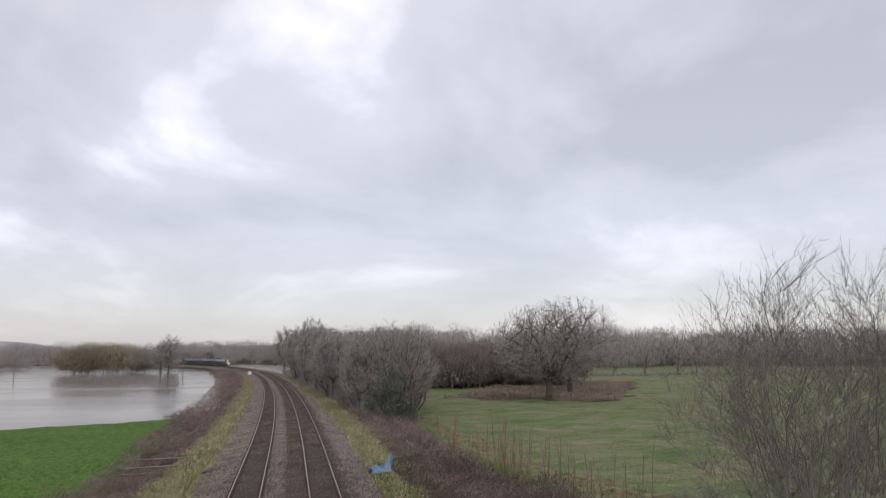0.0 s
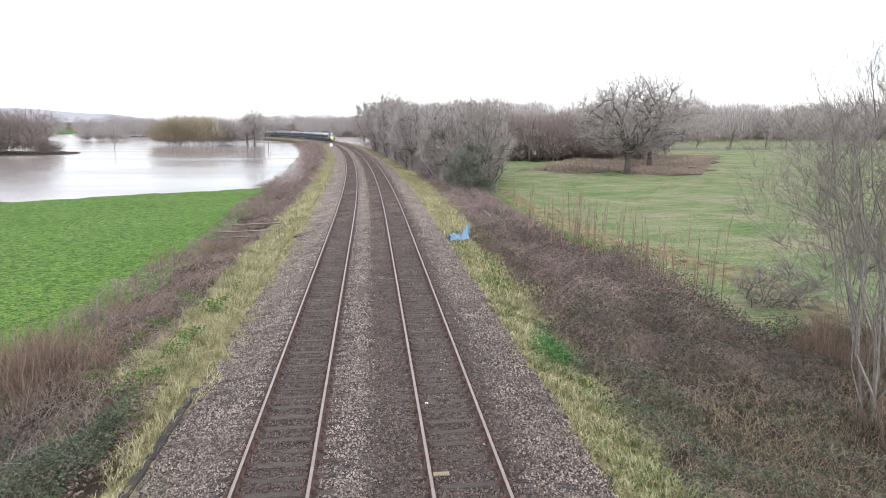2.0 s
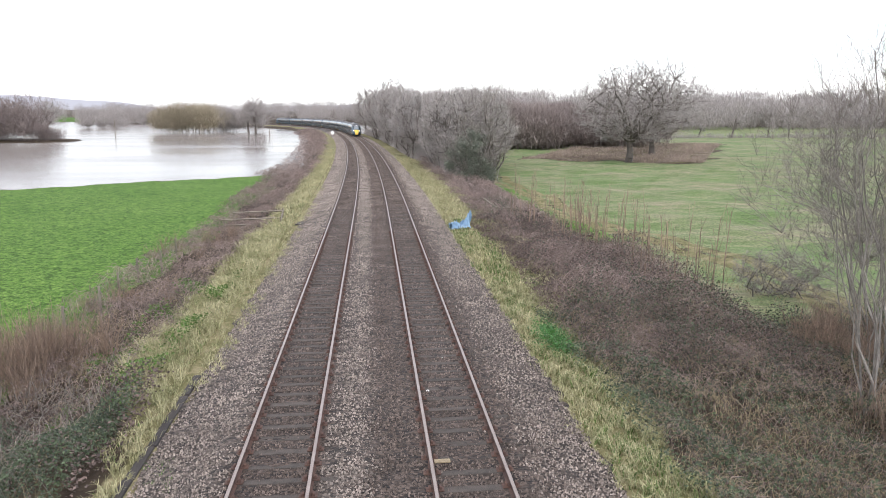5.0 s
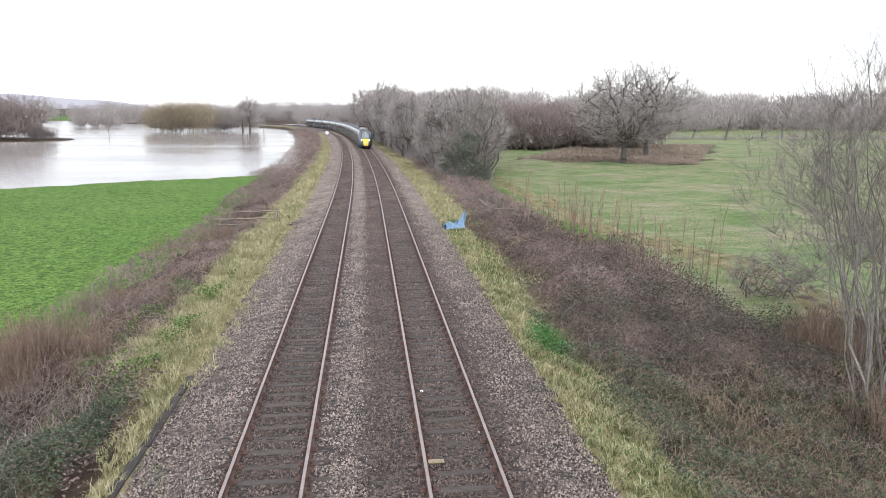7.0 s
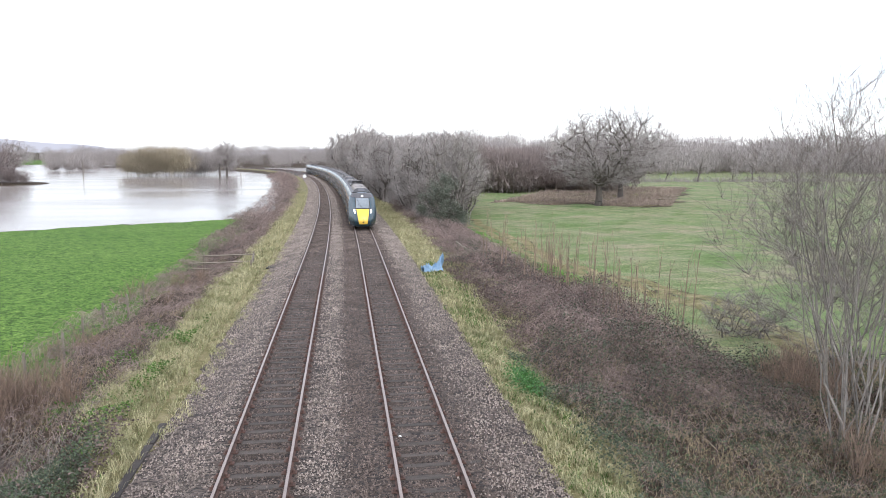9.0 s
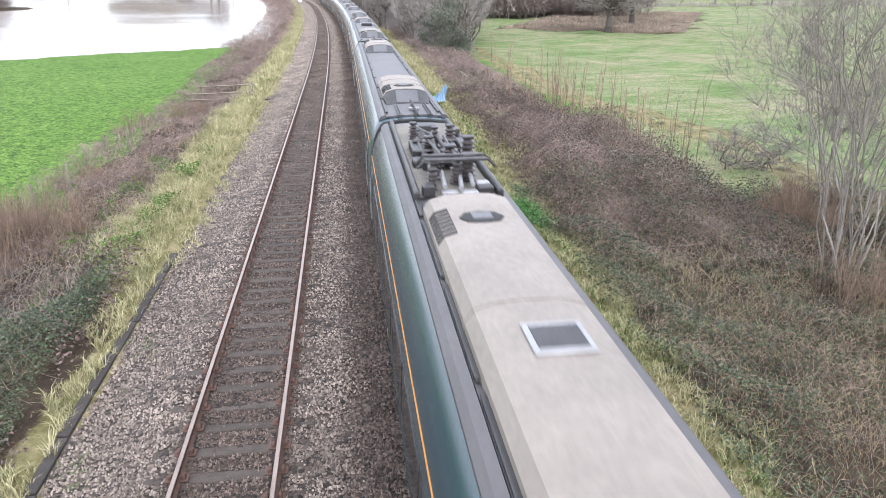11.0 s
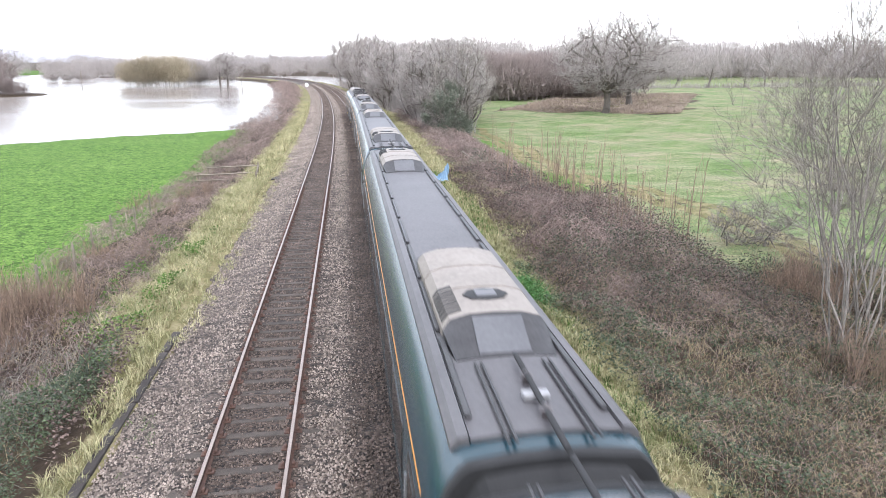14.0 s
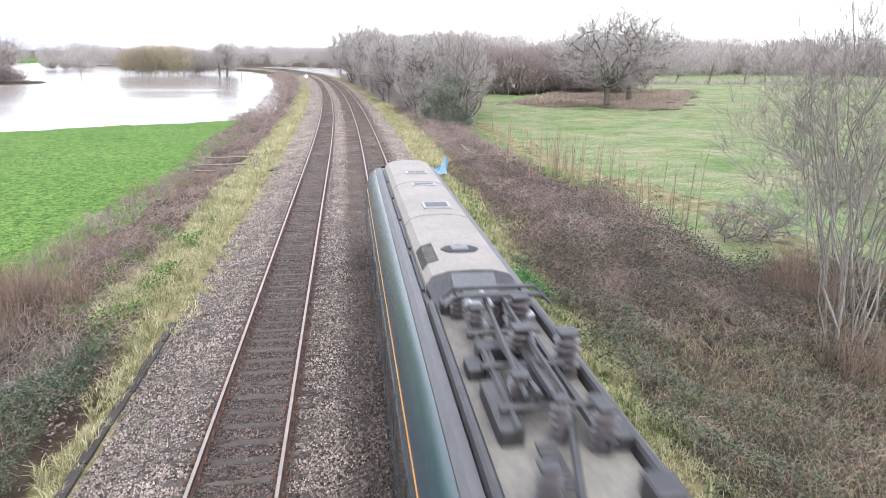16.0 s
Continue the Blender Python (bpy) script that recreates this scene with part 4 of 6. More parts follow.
WOOD = mat("weathered_timber", (0.26, 0.225, 0.18), (0.14, 0.118, 0.095), rough=0.9, scale=3, fine=30, bump=0.3, spread=0.15)
BLUE = mat("blue_sheeting", (0.24, 0.37, 0.50), (0.13, 0.23, 0.36), rough=0.45, scale=2, fine=12, bump=0.2)
WHITE = mat("white_enamel", (0.78, 0.78, 0.76), (0.62, 0.62, 0.60), rough=0.5, scale=3, fine=20)


# ---- trees ----
def grow(seed, tall, spread_deg, limbs, trunk_r, first=0.25, kink=0.18, rise=0.15, levels=4, kids=(5, 5, 5, 4), shrink=0.62, stems=1, sweep=0.25):
    """Segments of a bare tree: start, end, radius at both, level."""
    rng = np.random.default_rng(seed)
    segs = []

    def limb(p, d, length, r, level):
        n = 5 if level == 0 else (4 if level == 1 else 3 if level < levels else 2)
        pts = [p]
        rs = [r]
        for k in range(n):
            d = d + rng.normal(0, kink * (0.45 if level == 0 else 1), 3) + np.array([0, 0, rise * (0.5 if level else 0.2)])
            d = d / np.linalg.norm(d)
            p = p + d * length / n
            pts.append(p)
            rs.append(r * (1 - 0.75 * (k + 1) / n) if level else r * (1 - 0.55 * (k + 1) / n))
            segs.append((pts[-2], p, rs[-2], rs[-1], level))
        if level >= levels:
            return
        count = limbs if level == 0 else kids[level]
        for k in range(count):
            f = (first if level == 0 else 0.25) + (1 - (first if level == 0 else 0.25)) * (k + rng.uniform(0, 1)) / count
            i = min(int(f * n), n - 1)
            q = pts[i] + (pts[i + 1] - pts[i]) * (f * n - i)
            along = (pts[i + 1] - pts[i]) / np.linalg.norm(pts[i + 1] - pts[i])
            side = np.cross(along, rng.normal(size=3))
            side /= np.linalg.norm(side)
            a = radians(spread_deg * rng.uniform(0.65, 1.25))
            nd = along * math.cos(a) + side * math.sin(a)
            limb(q, nd, length * shrink * rng.uniform(0.7, 1.15) * (1.15 - 0.45 * f), max(rs[i] * 0.55, 0.004), level + 1)

    for k in range(stems):
        a = rng.uniform(0, math.tau)
        tilt = sweep * rng.uniform(0.3, 1) if stems > 1 else 0.05
        base = np.array([math.cos(a), math.sin(a), 0]) * (0.25 * rng.uniform(0, 1) if stems > 1 else 0)
        limb(base, np.array([math.cos(a) * tilt, math.sin(a) * tilt, 1.0]), tall * rng.uniform(0.75, 1.0) if stems > 1 else tall * 0.62, trunk_r * (rng.uniform(0.5, 1) if stems > 1 else 1), 0)
    return segs


def tree_meshes(segs, split=1, thin=0.006):
    thick = [s for s in segs if s[4] <= split]
    fine = [s for s in segs if s[4] > split]
    out = []
    for name, part_segs, sides in (("trunk", thick, 6), ("crown", fine, 3)):
        out.append(tubes(name, [s[0] for s in part_segs], [s[1] for s in part_segs],
                         np.maximum([s[2] for s in part_segs], thin), np.maximum([s[3] for s in part_segs], thin * 0.7), sides))
    return out


def arbor(seed, tall, wide, low, fork, r0, counts, twig, stems=1, wob=0.10, lean=(0, 0), foot=0.9, thin=0.006):
    """A bare tree whose limbs fill an uneven dome: meshes for trunk, branches and twigs.

    counts: main limbs, branches, small branches, twigs; fork: where the trunk divides."""
    rng = np.random.default_rng(seed)
    mid = low + (tall - low) * 0.45
    lumps = rng.normal(size=(9, 3))
    lumps /= np.linalg.norm(lumps, axis=1, keepdims=True)
    swell = rng.uniform(-0.09, 0.09, 9)

    def dome(n, r_in, r_out):
        d = rng.normal(size=(n, 3))
        d /= np.linalg.norm(d, axis=1, keepdims=True)
        r = rng.uniform(r_in**2.2, r_out**2.2, n) ** (1 / 2.2)
        r = r * (1 + (np.maximum(d @ lumps.T - 0.55, 0) / 0.45 * swell).sum(1))
        reach = np.where(d[:, 2] > 0, tall - mid, mid - low)
        out = np.stack([d[:, 0] * wide / 2, d[:, 1] * wide / 2, d[:, 2] * reach], 1) * r[:, None] + np.array([0, 0, mid])
        k = np.clip(out[:, 2] / tall, 0, 1)[:, None]
        return out + np.array([lean[0], lean[1], 0]) * k

    def limbs(a, b, ra, rb, pieces, arch, wobble):
        """Bent paths from points a to points b, as stacked segments."""
        ln = np.linalg.norm(b - a, axis=1)[:, None]
        bulge = rng.normal(0, wobble, a.shape) * ln + np.array([0, 0, 1]) * arch * ln
        kinks = [a] + [a + (b - a) * f + bulge * 4 * f * (1 - f) + rng.normal(0, wobble * 0.35, a.shape) * ln for f in np.arange(1, pieces) / pieces] + [b]
        radii = [ra + (rb - ra) * k / pieces for k in range(pieces + 1)]
        return (np.concatenate(kinks[:-1]), np.concatenate(kinks[1:]), np.concatenate(radii[:-1]), np.concatenate(radii[1:]))

    def nearest(pts, segs):
        """The joint of the last level that each point grows from."""
        e, r = segs[1], segs[3]
        cost = ((pts[:, None, :] - e[None]) ** 2).sum(2) + 2.0 * np.maximum(e[None, :, 2] - pts[:, None, 2] + 0.1 * tall, 0) ** 2
        i = cost.argmin(1)
        return e[i], r[i]

    n1, n2, n3, n4 = counts
    if stems == 1:
        top = np.array([[lean[0] * 0.1, lean[1] * 0.1, fork]])
        trunk = limbs(np.zeros((1, 3)), top, np.array([r0 * 1.25]), np.array([r0 * 0.8]), 4, 0, 0.03)
        ends = dome(n1, 0.35, 0.62)
        start, rs = np.repeat(top, n1, 0), np.full(n1, r0 * 0.52)
    else:
        trunk = (np.zeros((0, 3)), np.zeros((0, 3)), np.zeros(0), np.zeros(0))
        ends = dome(n1, 0.30, 0.80)
        ends[:, 2] = np.maximum(ends[:, 2], fork)
        a = rng.uniform(0, math.tau, n1)
        start = np.stack([np.cos(a), np.sin(a), 0 * a], 1) * foot * np.sqrt(rng.uniform(0, 1, (n1, 1))) + ends * np.array([0.12, 0.12, 0])
        rs = r0 * rng.uniform(0.55, 1.15, n1)
    one = limbs(start, ends, rs, rs * 0.42, 6, 0.05, wob)
    p = dome(n2, 0.45, 0.86)
    q, r = nearest(p, one)
    two = limbs(q, p, r * 0.5, r * 0.2, 4, 0.02, wob * 1.2)
    p = dome(n3, 0.42, 0.98)
    q, r = nearest(p, two)
    three = limbs(q, p, r * 0.6, r * 0.25, 3, 0.0, wob * 1.4)
    pick = rng.integers(0, len(three[0]), n4)
    f = rng.uniform(0, 1, (n4, 1))
    a = three[0][pick] * (1 - f) + three[1][pick] * f
    along = three[1][pick] - three[0][pick]
    along /= np.linalg.norm(along, axis=1, keepdims=True) + 1e-9
    d = along * 0.7 + rng.normal(0, 0.5, (n4, 3)) + np.array([0, 0, 0.25])
    b = a + d * (twig * rng.uniform(0.4, 1.3, n4))[:, None]
    thick = [np.concatenate(v) for v in zip(trunk, one, two)]
    return (tubes("trunk", thick[0], thick[1], np.maximum(thick[2], thin * 1.6), np.maximum(thick[3], thin * 1.3), 6),
            tubes("crown", three[0], three[1], np.maximum(three[2], thin * 1.1), np.maximum(three[3], thin * 0.8), 3),
            sprigs("spray", a, b, np.full(n4, thin), rng))


def sprigs(name, p0, p1, r, rng):
    """Fine twigs: one slim tapered sliver each, turned at random about its length."""
    d = p1 - p0
    side = np.cross(d, rng.normal(size=d.shape))
    side *= (r / (np.linalg.norm(side, axis=1) + 1e-9))[:, None]
    v = np.stack([p0 - side, p0 + side, p1], 1).reshape(-1, 3)
    return quads_mesh(name, v, np.arange(len(v)).reshape(-1, 3), False)


def tree(name, meshes, at, turn, scale, label, bark, twig, group="", category="tree"):
    base = tagged(new(name), label, category, group)
    base.matrix_basis = pose(at[0], at[1], at[2], 0, 0, turn) @ Matrix.Diagonal((scale[0], scale[1], scale[2], 1))
    part("trunk", meshes[0], bark, base)
    for kind, me in zip(("crown",) if len(meshes) == 2 else ("crown", "spray"), meshes[1:]):
        part(kind, me, twig, base)
    return base


def ground_z(x, y):
    return float(height(np.array(x, float), np.array(y, float)))


# ---- the two oaks in the field ----
def build_oaks():
    for seed, x, y, turn, tall, wide in ((3, 42.0, 115.0, 20, 17.0, 20.0), (8, 54.3, 135.8, 140, 20.5, 25.0)):
        meshes = arbor(seed, tall, wide, 2.6, 3.4, 0.52, (17, 200, 2200, 17000), 0.62, wob=0.14, thin=0.014)
        tree("oak_tree", meshes, (x, y, ground_z(x, y) - 0.15), turn, (1, 1, 1),
             "spreading bare winter oak standing in a green field", BARK, HAZED_TWIG, "field oaks")


# ---- the belt of trees beside the line ----
def build_belt():
    rng = np.random.default_rng(11)
    shapes = ((13.0, 8.0, 1.6, 3.0, 1), (10.5, 8.5, 0.8, 1.5, 4), (11.5, 7.0, 0.9, 2.2, 3), (14.0, 8.5, 1.8, 3.5, 1))
    kinds = [arbor(20 + k, tall, wide, low, fork, 0.19, (10, 75, 330, 4200), 0.85, stems=stems, thin=0.024) for k, (tall, wide, low, fork, stems) in enumerate(shapes)]
    spots = []
    while len(spots) < 64:
        y = 92 + 168 * rng.uniform(0, 1) ** 1.05
        lo = 10.0 if y < 118 else 7.6
        u = lo + rng.uniform(0, 1) ** 1.3 * (7 + 0.15 * (y - 90))
        if all((u - a) ** 2 + (y - b) ** 2 > 5.0 for a, b, _ in spots):
            spots.append((u, y, rng.uniform(0.82, 1.0) if y < 150 else rng.uniform(0.92, 1.12) if y < 200 else rng.uniform(1.1, 1.3)))
    for k, (u, y, s) in enumerate(spots):
        x = u - float(bend(y))
        tree("hedgerow_tree", kinds[k % 4], (x, y, ground_z(x, y) - 0.1), rng.uniform(0, 360), (s, s, s * rng.uniform(0.9, 1.1)),
             "bare grey-brown hedgerow tree beside the railway", BARK, HAZED_TWIG, "trees beside the line")
    # undergrowth at their feet
    n = 9000
    y = 84 + 175 * rng.uniform(0, 1, n)
    u = np.minimum(9.0 + rng.gamma(1.6, 2.2, n), rng.uniform(10.0, 15.0, n) + 0.1 * (y - 80)) - 1.6 * smooth(105, 125, y)
    x = u - bend(y)
    p0 = np.stack([x, y, height(x, y)], 1)
    d = rng.normal(0, 0.55, (n, 3))
    d[:, 2] = rng.uniform(0.6, 2.4, n)
    stuff("undergrowth", tubes("undergrowth", p0, p0 + d, 0.035, 0.010), HAZED_TWIG, "tangled brown undergrowth at the foot of bare trees", "undergrowth")


def build_ivy_tree():
    rng = np.random.default_rng(14)
    meshes = arbor(33, 12.0, 9.5, 2.0, 2.6, 0.17, (11, 80, 420, 3600), 0.6, stems=3, thin=0.013)
    tree("hedgerow_tree", meshes, (13.4, 85.0, ground_z(13.4, 85.0) - 0.1), 40, (1, 1, 1), "slender pale-twigged bare tree rising from an ivy bush", BARK, PALE_TWIG, "trees beside the line")
    x0, y0 = 11.4, 83.0
    base = tagged(new("ivy_bush"), "dense dark ivy-clad hawthorn bush with bare outer twigs", "bush")
    base.matrix_basis = pose(x0, y0, ground_z(x0, y0) - 0.1)
    for kind, me in zip(("trunk", "crown", "spray"), arbor(31, 7.2, 8.0, 0.3, 1.0, 0.12, (12, 80, 300, 1300), 0.5, stems=6, thin=0.012)):
        part(kind, me, BARK if kind == "trunk" else PALE_TWIG, base)
    m, n = 44, 22000
    a, q = rng.uniform(0, math.tau, m), np.sqrt(rng.uniform(0, 1, m))
    h = rng.uniform(0.3, 5.6, m)
    wide = 2.7 * np.sqrt(np.clip(1 - ((h - 2.2) / 3.9) ** 2, 0.05, 1))
    mids = np.stack([q * wide * np.cos(a), q * wide * np.sin(a), h], 1)
    size = rng.uniform(0.35, 0.75, m)
    pick = rng.integers(0, m, n)
    at = mids[pick] + rng.normal(0, 0.6, (n, 3)) * size[pick][:, None]
    at[:, 2] = np.abs(at[:, 2]) + 0.15
    part("ivy", leaves("ivy", at, rng.uniform(0.06, 0.13, n), rng), IVY, base, "dark green ivy leaves")


# ---- woods farther off ----
def dome_trees(name, spots, rng, label, twig, per=500, thick=0.006, heart=0.72):
    """Bare far trees: stems, close inner boughs and fine twigs all round them."""
    p0, p1, rr = [], [], []
    for x, y, z, tall, wide in spots:
        mid = np.array([x, y, z + tall * 0.50])
        half = np.array([wide / 2, wide / 2, tall * 0.48])
        d = rng.normal(size=(per, 3))
        d /= np.linalg.norm(d, axis=1, keepdims=True)
        lump = 1 + 0.10 * np.sin(3 * d[:, :1] + 5 * d[:, 1:2] + x) + 0.08 * np.sin(7 * d[:, 2:] + y)
        at = mid + d * half * (rng.uniform(0.45, 1, (per, 1)) ** 0.6) * 0.92 * lump
        out = d * 0.8 + np.array([0, 0, 0.45]) + rng.normal(0, 0.4, (per, 3))
        ln = tall * rng.uniform(0.03, 0.085, per)
        inner = per // 5
        e = rng.normal(size=(inner, 3))
        e /= np.linalg.norm(e, axis=1, keepdims=True)
        core = mid + e * half * heart * rng.uniform(0, 1, (inner, 1)) ** 0.5 - np.array([0, 0, 0.10 * tall])
        grow_to = core + (np.array([0, 0, 0.9]) + rng.normal(0, 0.45, (inner, 3))) * tall * rng.uniform(0.06, 0.13, (inner, 1))
        m = 9
        a = rng.uniform(0, math.tau, m)
        foot = np.stack([x + rng.normal(0, 0.16 * wide, m), y + rng.normal(0, 0.16 * wide, m), np.full(m, z - 0.4)], 1)
        p0 += [at, core, foot]
        p1 += [at + out * ln[:, None], grow_to, foot + np.stack([0.10 * wide * np.cos(a), 0.10 * wide * np.sin(a), rng.uniform(0.4, 0.9, m) * tall], 1)]
        rr += [np.full(per, tall * thick) * rng.uniform(0.5, 1.3, per), np.full(inner, tall * 0.016) * rng.uniform(0.5, 1.2, inner), np.full(m, tall * 0.006)]
    return stuff(name, sprigs(name, np.concatenate(p0), np.concatenate(p1), np.concatenate(rr), rng), twig, label, "woodland")


def build_far_woods():
    rng = np.random.default_rng(40)

    def band(n, x0, x1, y0, y1, t0, t1):
        xs, ys = rng.uniform(x0, x1, n), rng.uniform(y0, y1, n)
        t = rng.uniform(t0, t1, n)
        return [(x, y, ground_z(x, y), tt, tt * rng.uniform(0.9, 1.3)) for x, y, tt in zip(xs, ys, t)]
    dome_trees("woodland", band(110, 26, 66, 156, 196, 8.0, 11.5), rng, "dense bare brown wood behind the field", WOOD_TWIG, 3400, 0.0026, 0.72)
    dome_trees("woodland", band(130, 50, 270, 290, 345, 11, 15), rng, "far belt of bare brown trees beyond the field", HAZED_TWIG, 1700, 0.0040, 0.85)
    dome_trees("woodland", band(150, 0, 540, 370, 520, 19, 25), rng, "wooded rise of bare trees on the skyline", HAZED_TWIG, 1300, 0.0046, 0.85)
    dome_trees("woodland", band(90, -190, 30, 520, 640, 11, 15), rng, "bare trees beyond the curve of the line", HAZED_TWIG, 900, 0.0052, 0.85)
    dome_trees("woodland", band(130, -420, -150, 640, 760, 10, 15), rng, "far line of bare trees behind the flood", HAZED_TWIG, 800, 0.0056, 0.85)
    dome_trees("woodland", band(130, -420, 60, 850, 1150, 14, 21), rng, "far wooded bank beyond the flooded meadows", HAZED_TWIG, 600, 0.0062, 0.85)
    # hedge along the far side of the field
    n = 2600
    x = rng.uniform(62, 240, n)
    p0 = np.stack([x, 214 + 0.02 * x + rng.normal(0, 0.5, n), np.zeros(n)], 1)
    p0[:, 2] = height(p0[:, 0], p0[:, 1])
    d = rng.normal(0, 0.35, (n, 3))
    d[:, 2] = rng.uniform(0.5, 1.7, n)
    stuff("field_hedge", tubes("field_hedge", p0, p0 + d, 0.06, 0.03), HAZED_TWIG, "low bare hedge across the far side of the field", "hedge")
    kinds = [tree_meshes(grow(60 + k, 9, 48, 9, 0.3, first=0.3, kink=0.16, rise=0.12, levels=3, kids=(6, 6, 5), shrink=0.62), 1, 0.03) for k in range(3)]
    for k, (x, s) in enumerate(((84, 0.8), (92, 0.7), (101, 0.75), (112, 1.1), (124, 0.7), (131, 0.9), (147, 0.8), (158, 0.85), (171, 1.0))):
        y = 214 + 0.02 * x
        tree("hedge_tree", kinds[k % 3], (x, y, ground_z(x, y) - 0.1), 77 * k, (s, s, s), "bare tree standing in a far field hedge", BARK, HAZED_TWIG, "field hedge trees")


def build_flood_trees():
    rng = np.random.default_rng(44)
    WILLOW = mat("willow_twig", (0.370, 0.318, 0.225), (0.240, 0.206, 0.148), rough=0.9, scale=0.05, fine=0.5, spread=0.10, space="World")

    def clump(name, cx, cy, wx, wy, n, t0, t1, label, twig):
        spots = [(cx + rng.uniform(-wx, wx), cy + rng.uniform(-wy, wy), WATER_Z - 0.1, t, t * rng.uniform(1.0, 1.5)) for t in rng.uniform(t0, t1, n)]
        return dome_trees(name, spots, rng, label, twig, 3000, 0.0042, 0.55)
    clump("willow_thicket", -87, 322, 7, 4, 8, 10, 13.5, "olive-brown willow thicket standing in flood water", WILLOW)
    clump("willow_thicket", -75, 323, 6, 4, 8, 11, 14.5, "olive-brown willow thicket standing in flood water", WILLOW)
    clump("waterside_thicket", -60, 338, 9, 4, 9, 8, 12, "grey-brown bushes at the edge of the flood", HAZED_TWIG)
    clump("waterside_thicket", -97, 230, 2.5, 2, 4, 4.5, 6, "low grey-brown bushes in flood water", WOOD_TWIG)
    clump("waterside_thicket", -112, 232, 9, 6, 11, 9, 15, "grey-brown bushes on a drowned island", WOOD_TWIG)
    clump("waterside_thicket", -150, 420, 16, 6, 9, 5, 8, "grey-brown bushes at the edge of the flood", HAZED_TWIG)
    clump("waterside_thicket", -120, 500, 50, 8, 18, 5, 8, "low bushes across the flooded meadow", HAZED_TWIG)
    for seed, x, y, tall, wide in ((71, -47.0, 302, 16.5, 10.5), (72, -130, 308, 16.5, 13), (73, -53, 322, 13, 9)):
        meshes = arbor(seed, tall, wide, 3.0, 4.5, 0.40, (11, 80, 420, 4500), 0.9, thin=0.032)
        tree("waterside_tree", meshes, (x, y, WATER_Z - 0.3), seed * 40, (1, 1, 1), "bare tree standing at the edge of flood water", BARK, HAZED_TWIG, "waterside trees")


# ---- the near tree and saplings beside the field ----
def build_near_trees():
    for seed, x, y, tall, wide, lean in ((81, 14.0, 17.4, 10.8, 8.6, (-0.7, 0.2)), (82, 16.2, 20.0, 12.2, 8.8, (-0.2, 0.3)), (83, 19.4, 18.6, 12.6, 7.5, (0.4, 0)), (86, 18.2, 23.5, 10.2, 6.5, (0, 0))):
        meshes = arbor(seed, tall, wide, 2.6, 4.0, 0.036, (12, 130, 1000, 8000), 0.42, stems=2, wob=0.042, lean=lean, foot=0.8, thin=0.0040)
        tree("bare_alder", meshes, (x, y, ground_z(x, y) - 0.1), 0, (1, 1, 1), "many-stemmed bare alder with pale grey branches", PALE_TWIG, ALDER, "bare alders by the verge")
    meshes = arbor(91, 12.4, 6.6, 6.0, 5.0, 0.11, (9, 60, 260, 900), 0.4, thin=0.006)
    oak = tree("young_oak", meshes, (15.4, 11.4, ground_z(15.4, 11.4) - 0.1), 0, (1, 1, 1), "young oak still holding withered brown leaves", BARK, ALDER)
    pick = np.random.default_rng(92)
    a, h = pick.uniform(0, math.tau, 1500), pick.uniform(6.5, 11.8, 1500)
    reach = 3.1 * np.sqrt(np.clip(1 - ((h - 9.0) / 3.3) ** 2, 0.02, 1)) * np.sqrt(pick.uniform(0, 1, 1500))
    part("foliage", leaves("foliage", np.stack([reach * np.cos(a), reach * np.sin(a), h], 1), pick.uniform(0.04, 0.075, 1500), pick), BROWN_LEAF, oak, "withered brown oak leaves")
    meshes = arbor(84, 2.3, 4.4, 0.1, 0.5, 0.03, (16, 150, 700, 3800), 0.25, stems=2, wob=0.16, foot=1.2, thin=0.0055)
    tree("low_thorn_bush", meshes, (17.8, 29.3, ground_z(17.8, 29.3) - 0.1), 0, (1, 1, 1), "low spreading bare thorn bush at the field edge", BARK, TWIG, "", "bush")
    rng = np.random.default_rng(85)
    for k in range(66):
        y = rng.uniform(26, 42) if k < 54 else rng.uniform(44, 52)
        u = 12.6 + rng.normal(0, 0.8) + 0.06 * (30 - y) if k < 54 else 11.0 + rng.normal(0, 0.8)
        tall = rng.uniform(2.5, 4.4)
        segs = grow(100 + k, tall / 0.62, 22, 6, 0.024, first=0.3, kink=0.05, rise=0.3, levels=1, kids=(0,), shrink=0.3)
        meshes = tree_meshes(segs, 0, 0.008)
        tree("sapling", meshes, (u, y, ground_z(u, y) - 0.05), rng.uniform(0, 360), (1, 1, 1), "thin upright reddish-brown sapling at the field edge", RED_STEM, RED_STEM, "saplings at the field edge", "sapling")


# ---- thickets on both verges ----
def mound(u, y):
    """How high the brambles stand."""
    right = (0.30 + 1.05 * smooth(6.6, 8.6, u) * smooth(15.0, 12.8, u) * smooth(17, 25, y) * smooth(42, 34, y)
             + 0.35 * smooth(8.0, 9.5, u) * smooth(13.5, 12, u) * smooth(40, 46, y) + 0.32 * np.sin(u * 1.7 + y * 0.6) * np.sin(y * 0.9))
    left = 0.30 - 0.2 * smooth(44, 47, y) * smooth(60, 56, y) + 0.35 * smooth(-8.5, -10, u) * smooth(44, 36, np.abs(y - 52) * -1 + 52) + 0.34 * np.sin(u * 1.3 + y * 0.5) * np.sin(y * 0.7 + 1) + 0.5 * smooth(95, 120, y)
    return np.maximum(np.where(u > 0, right, left), 0.08)


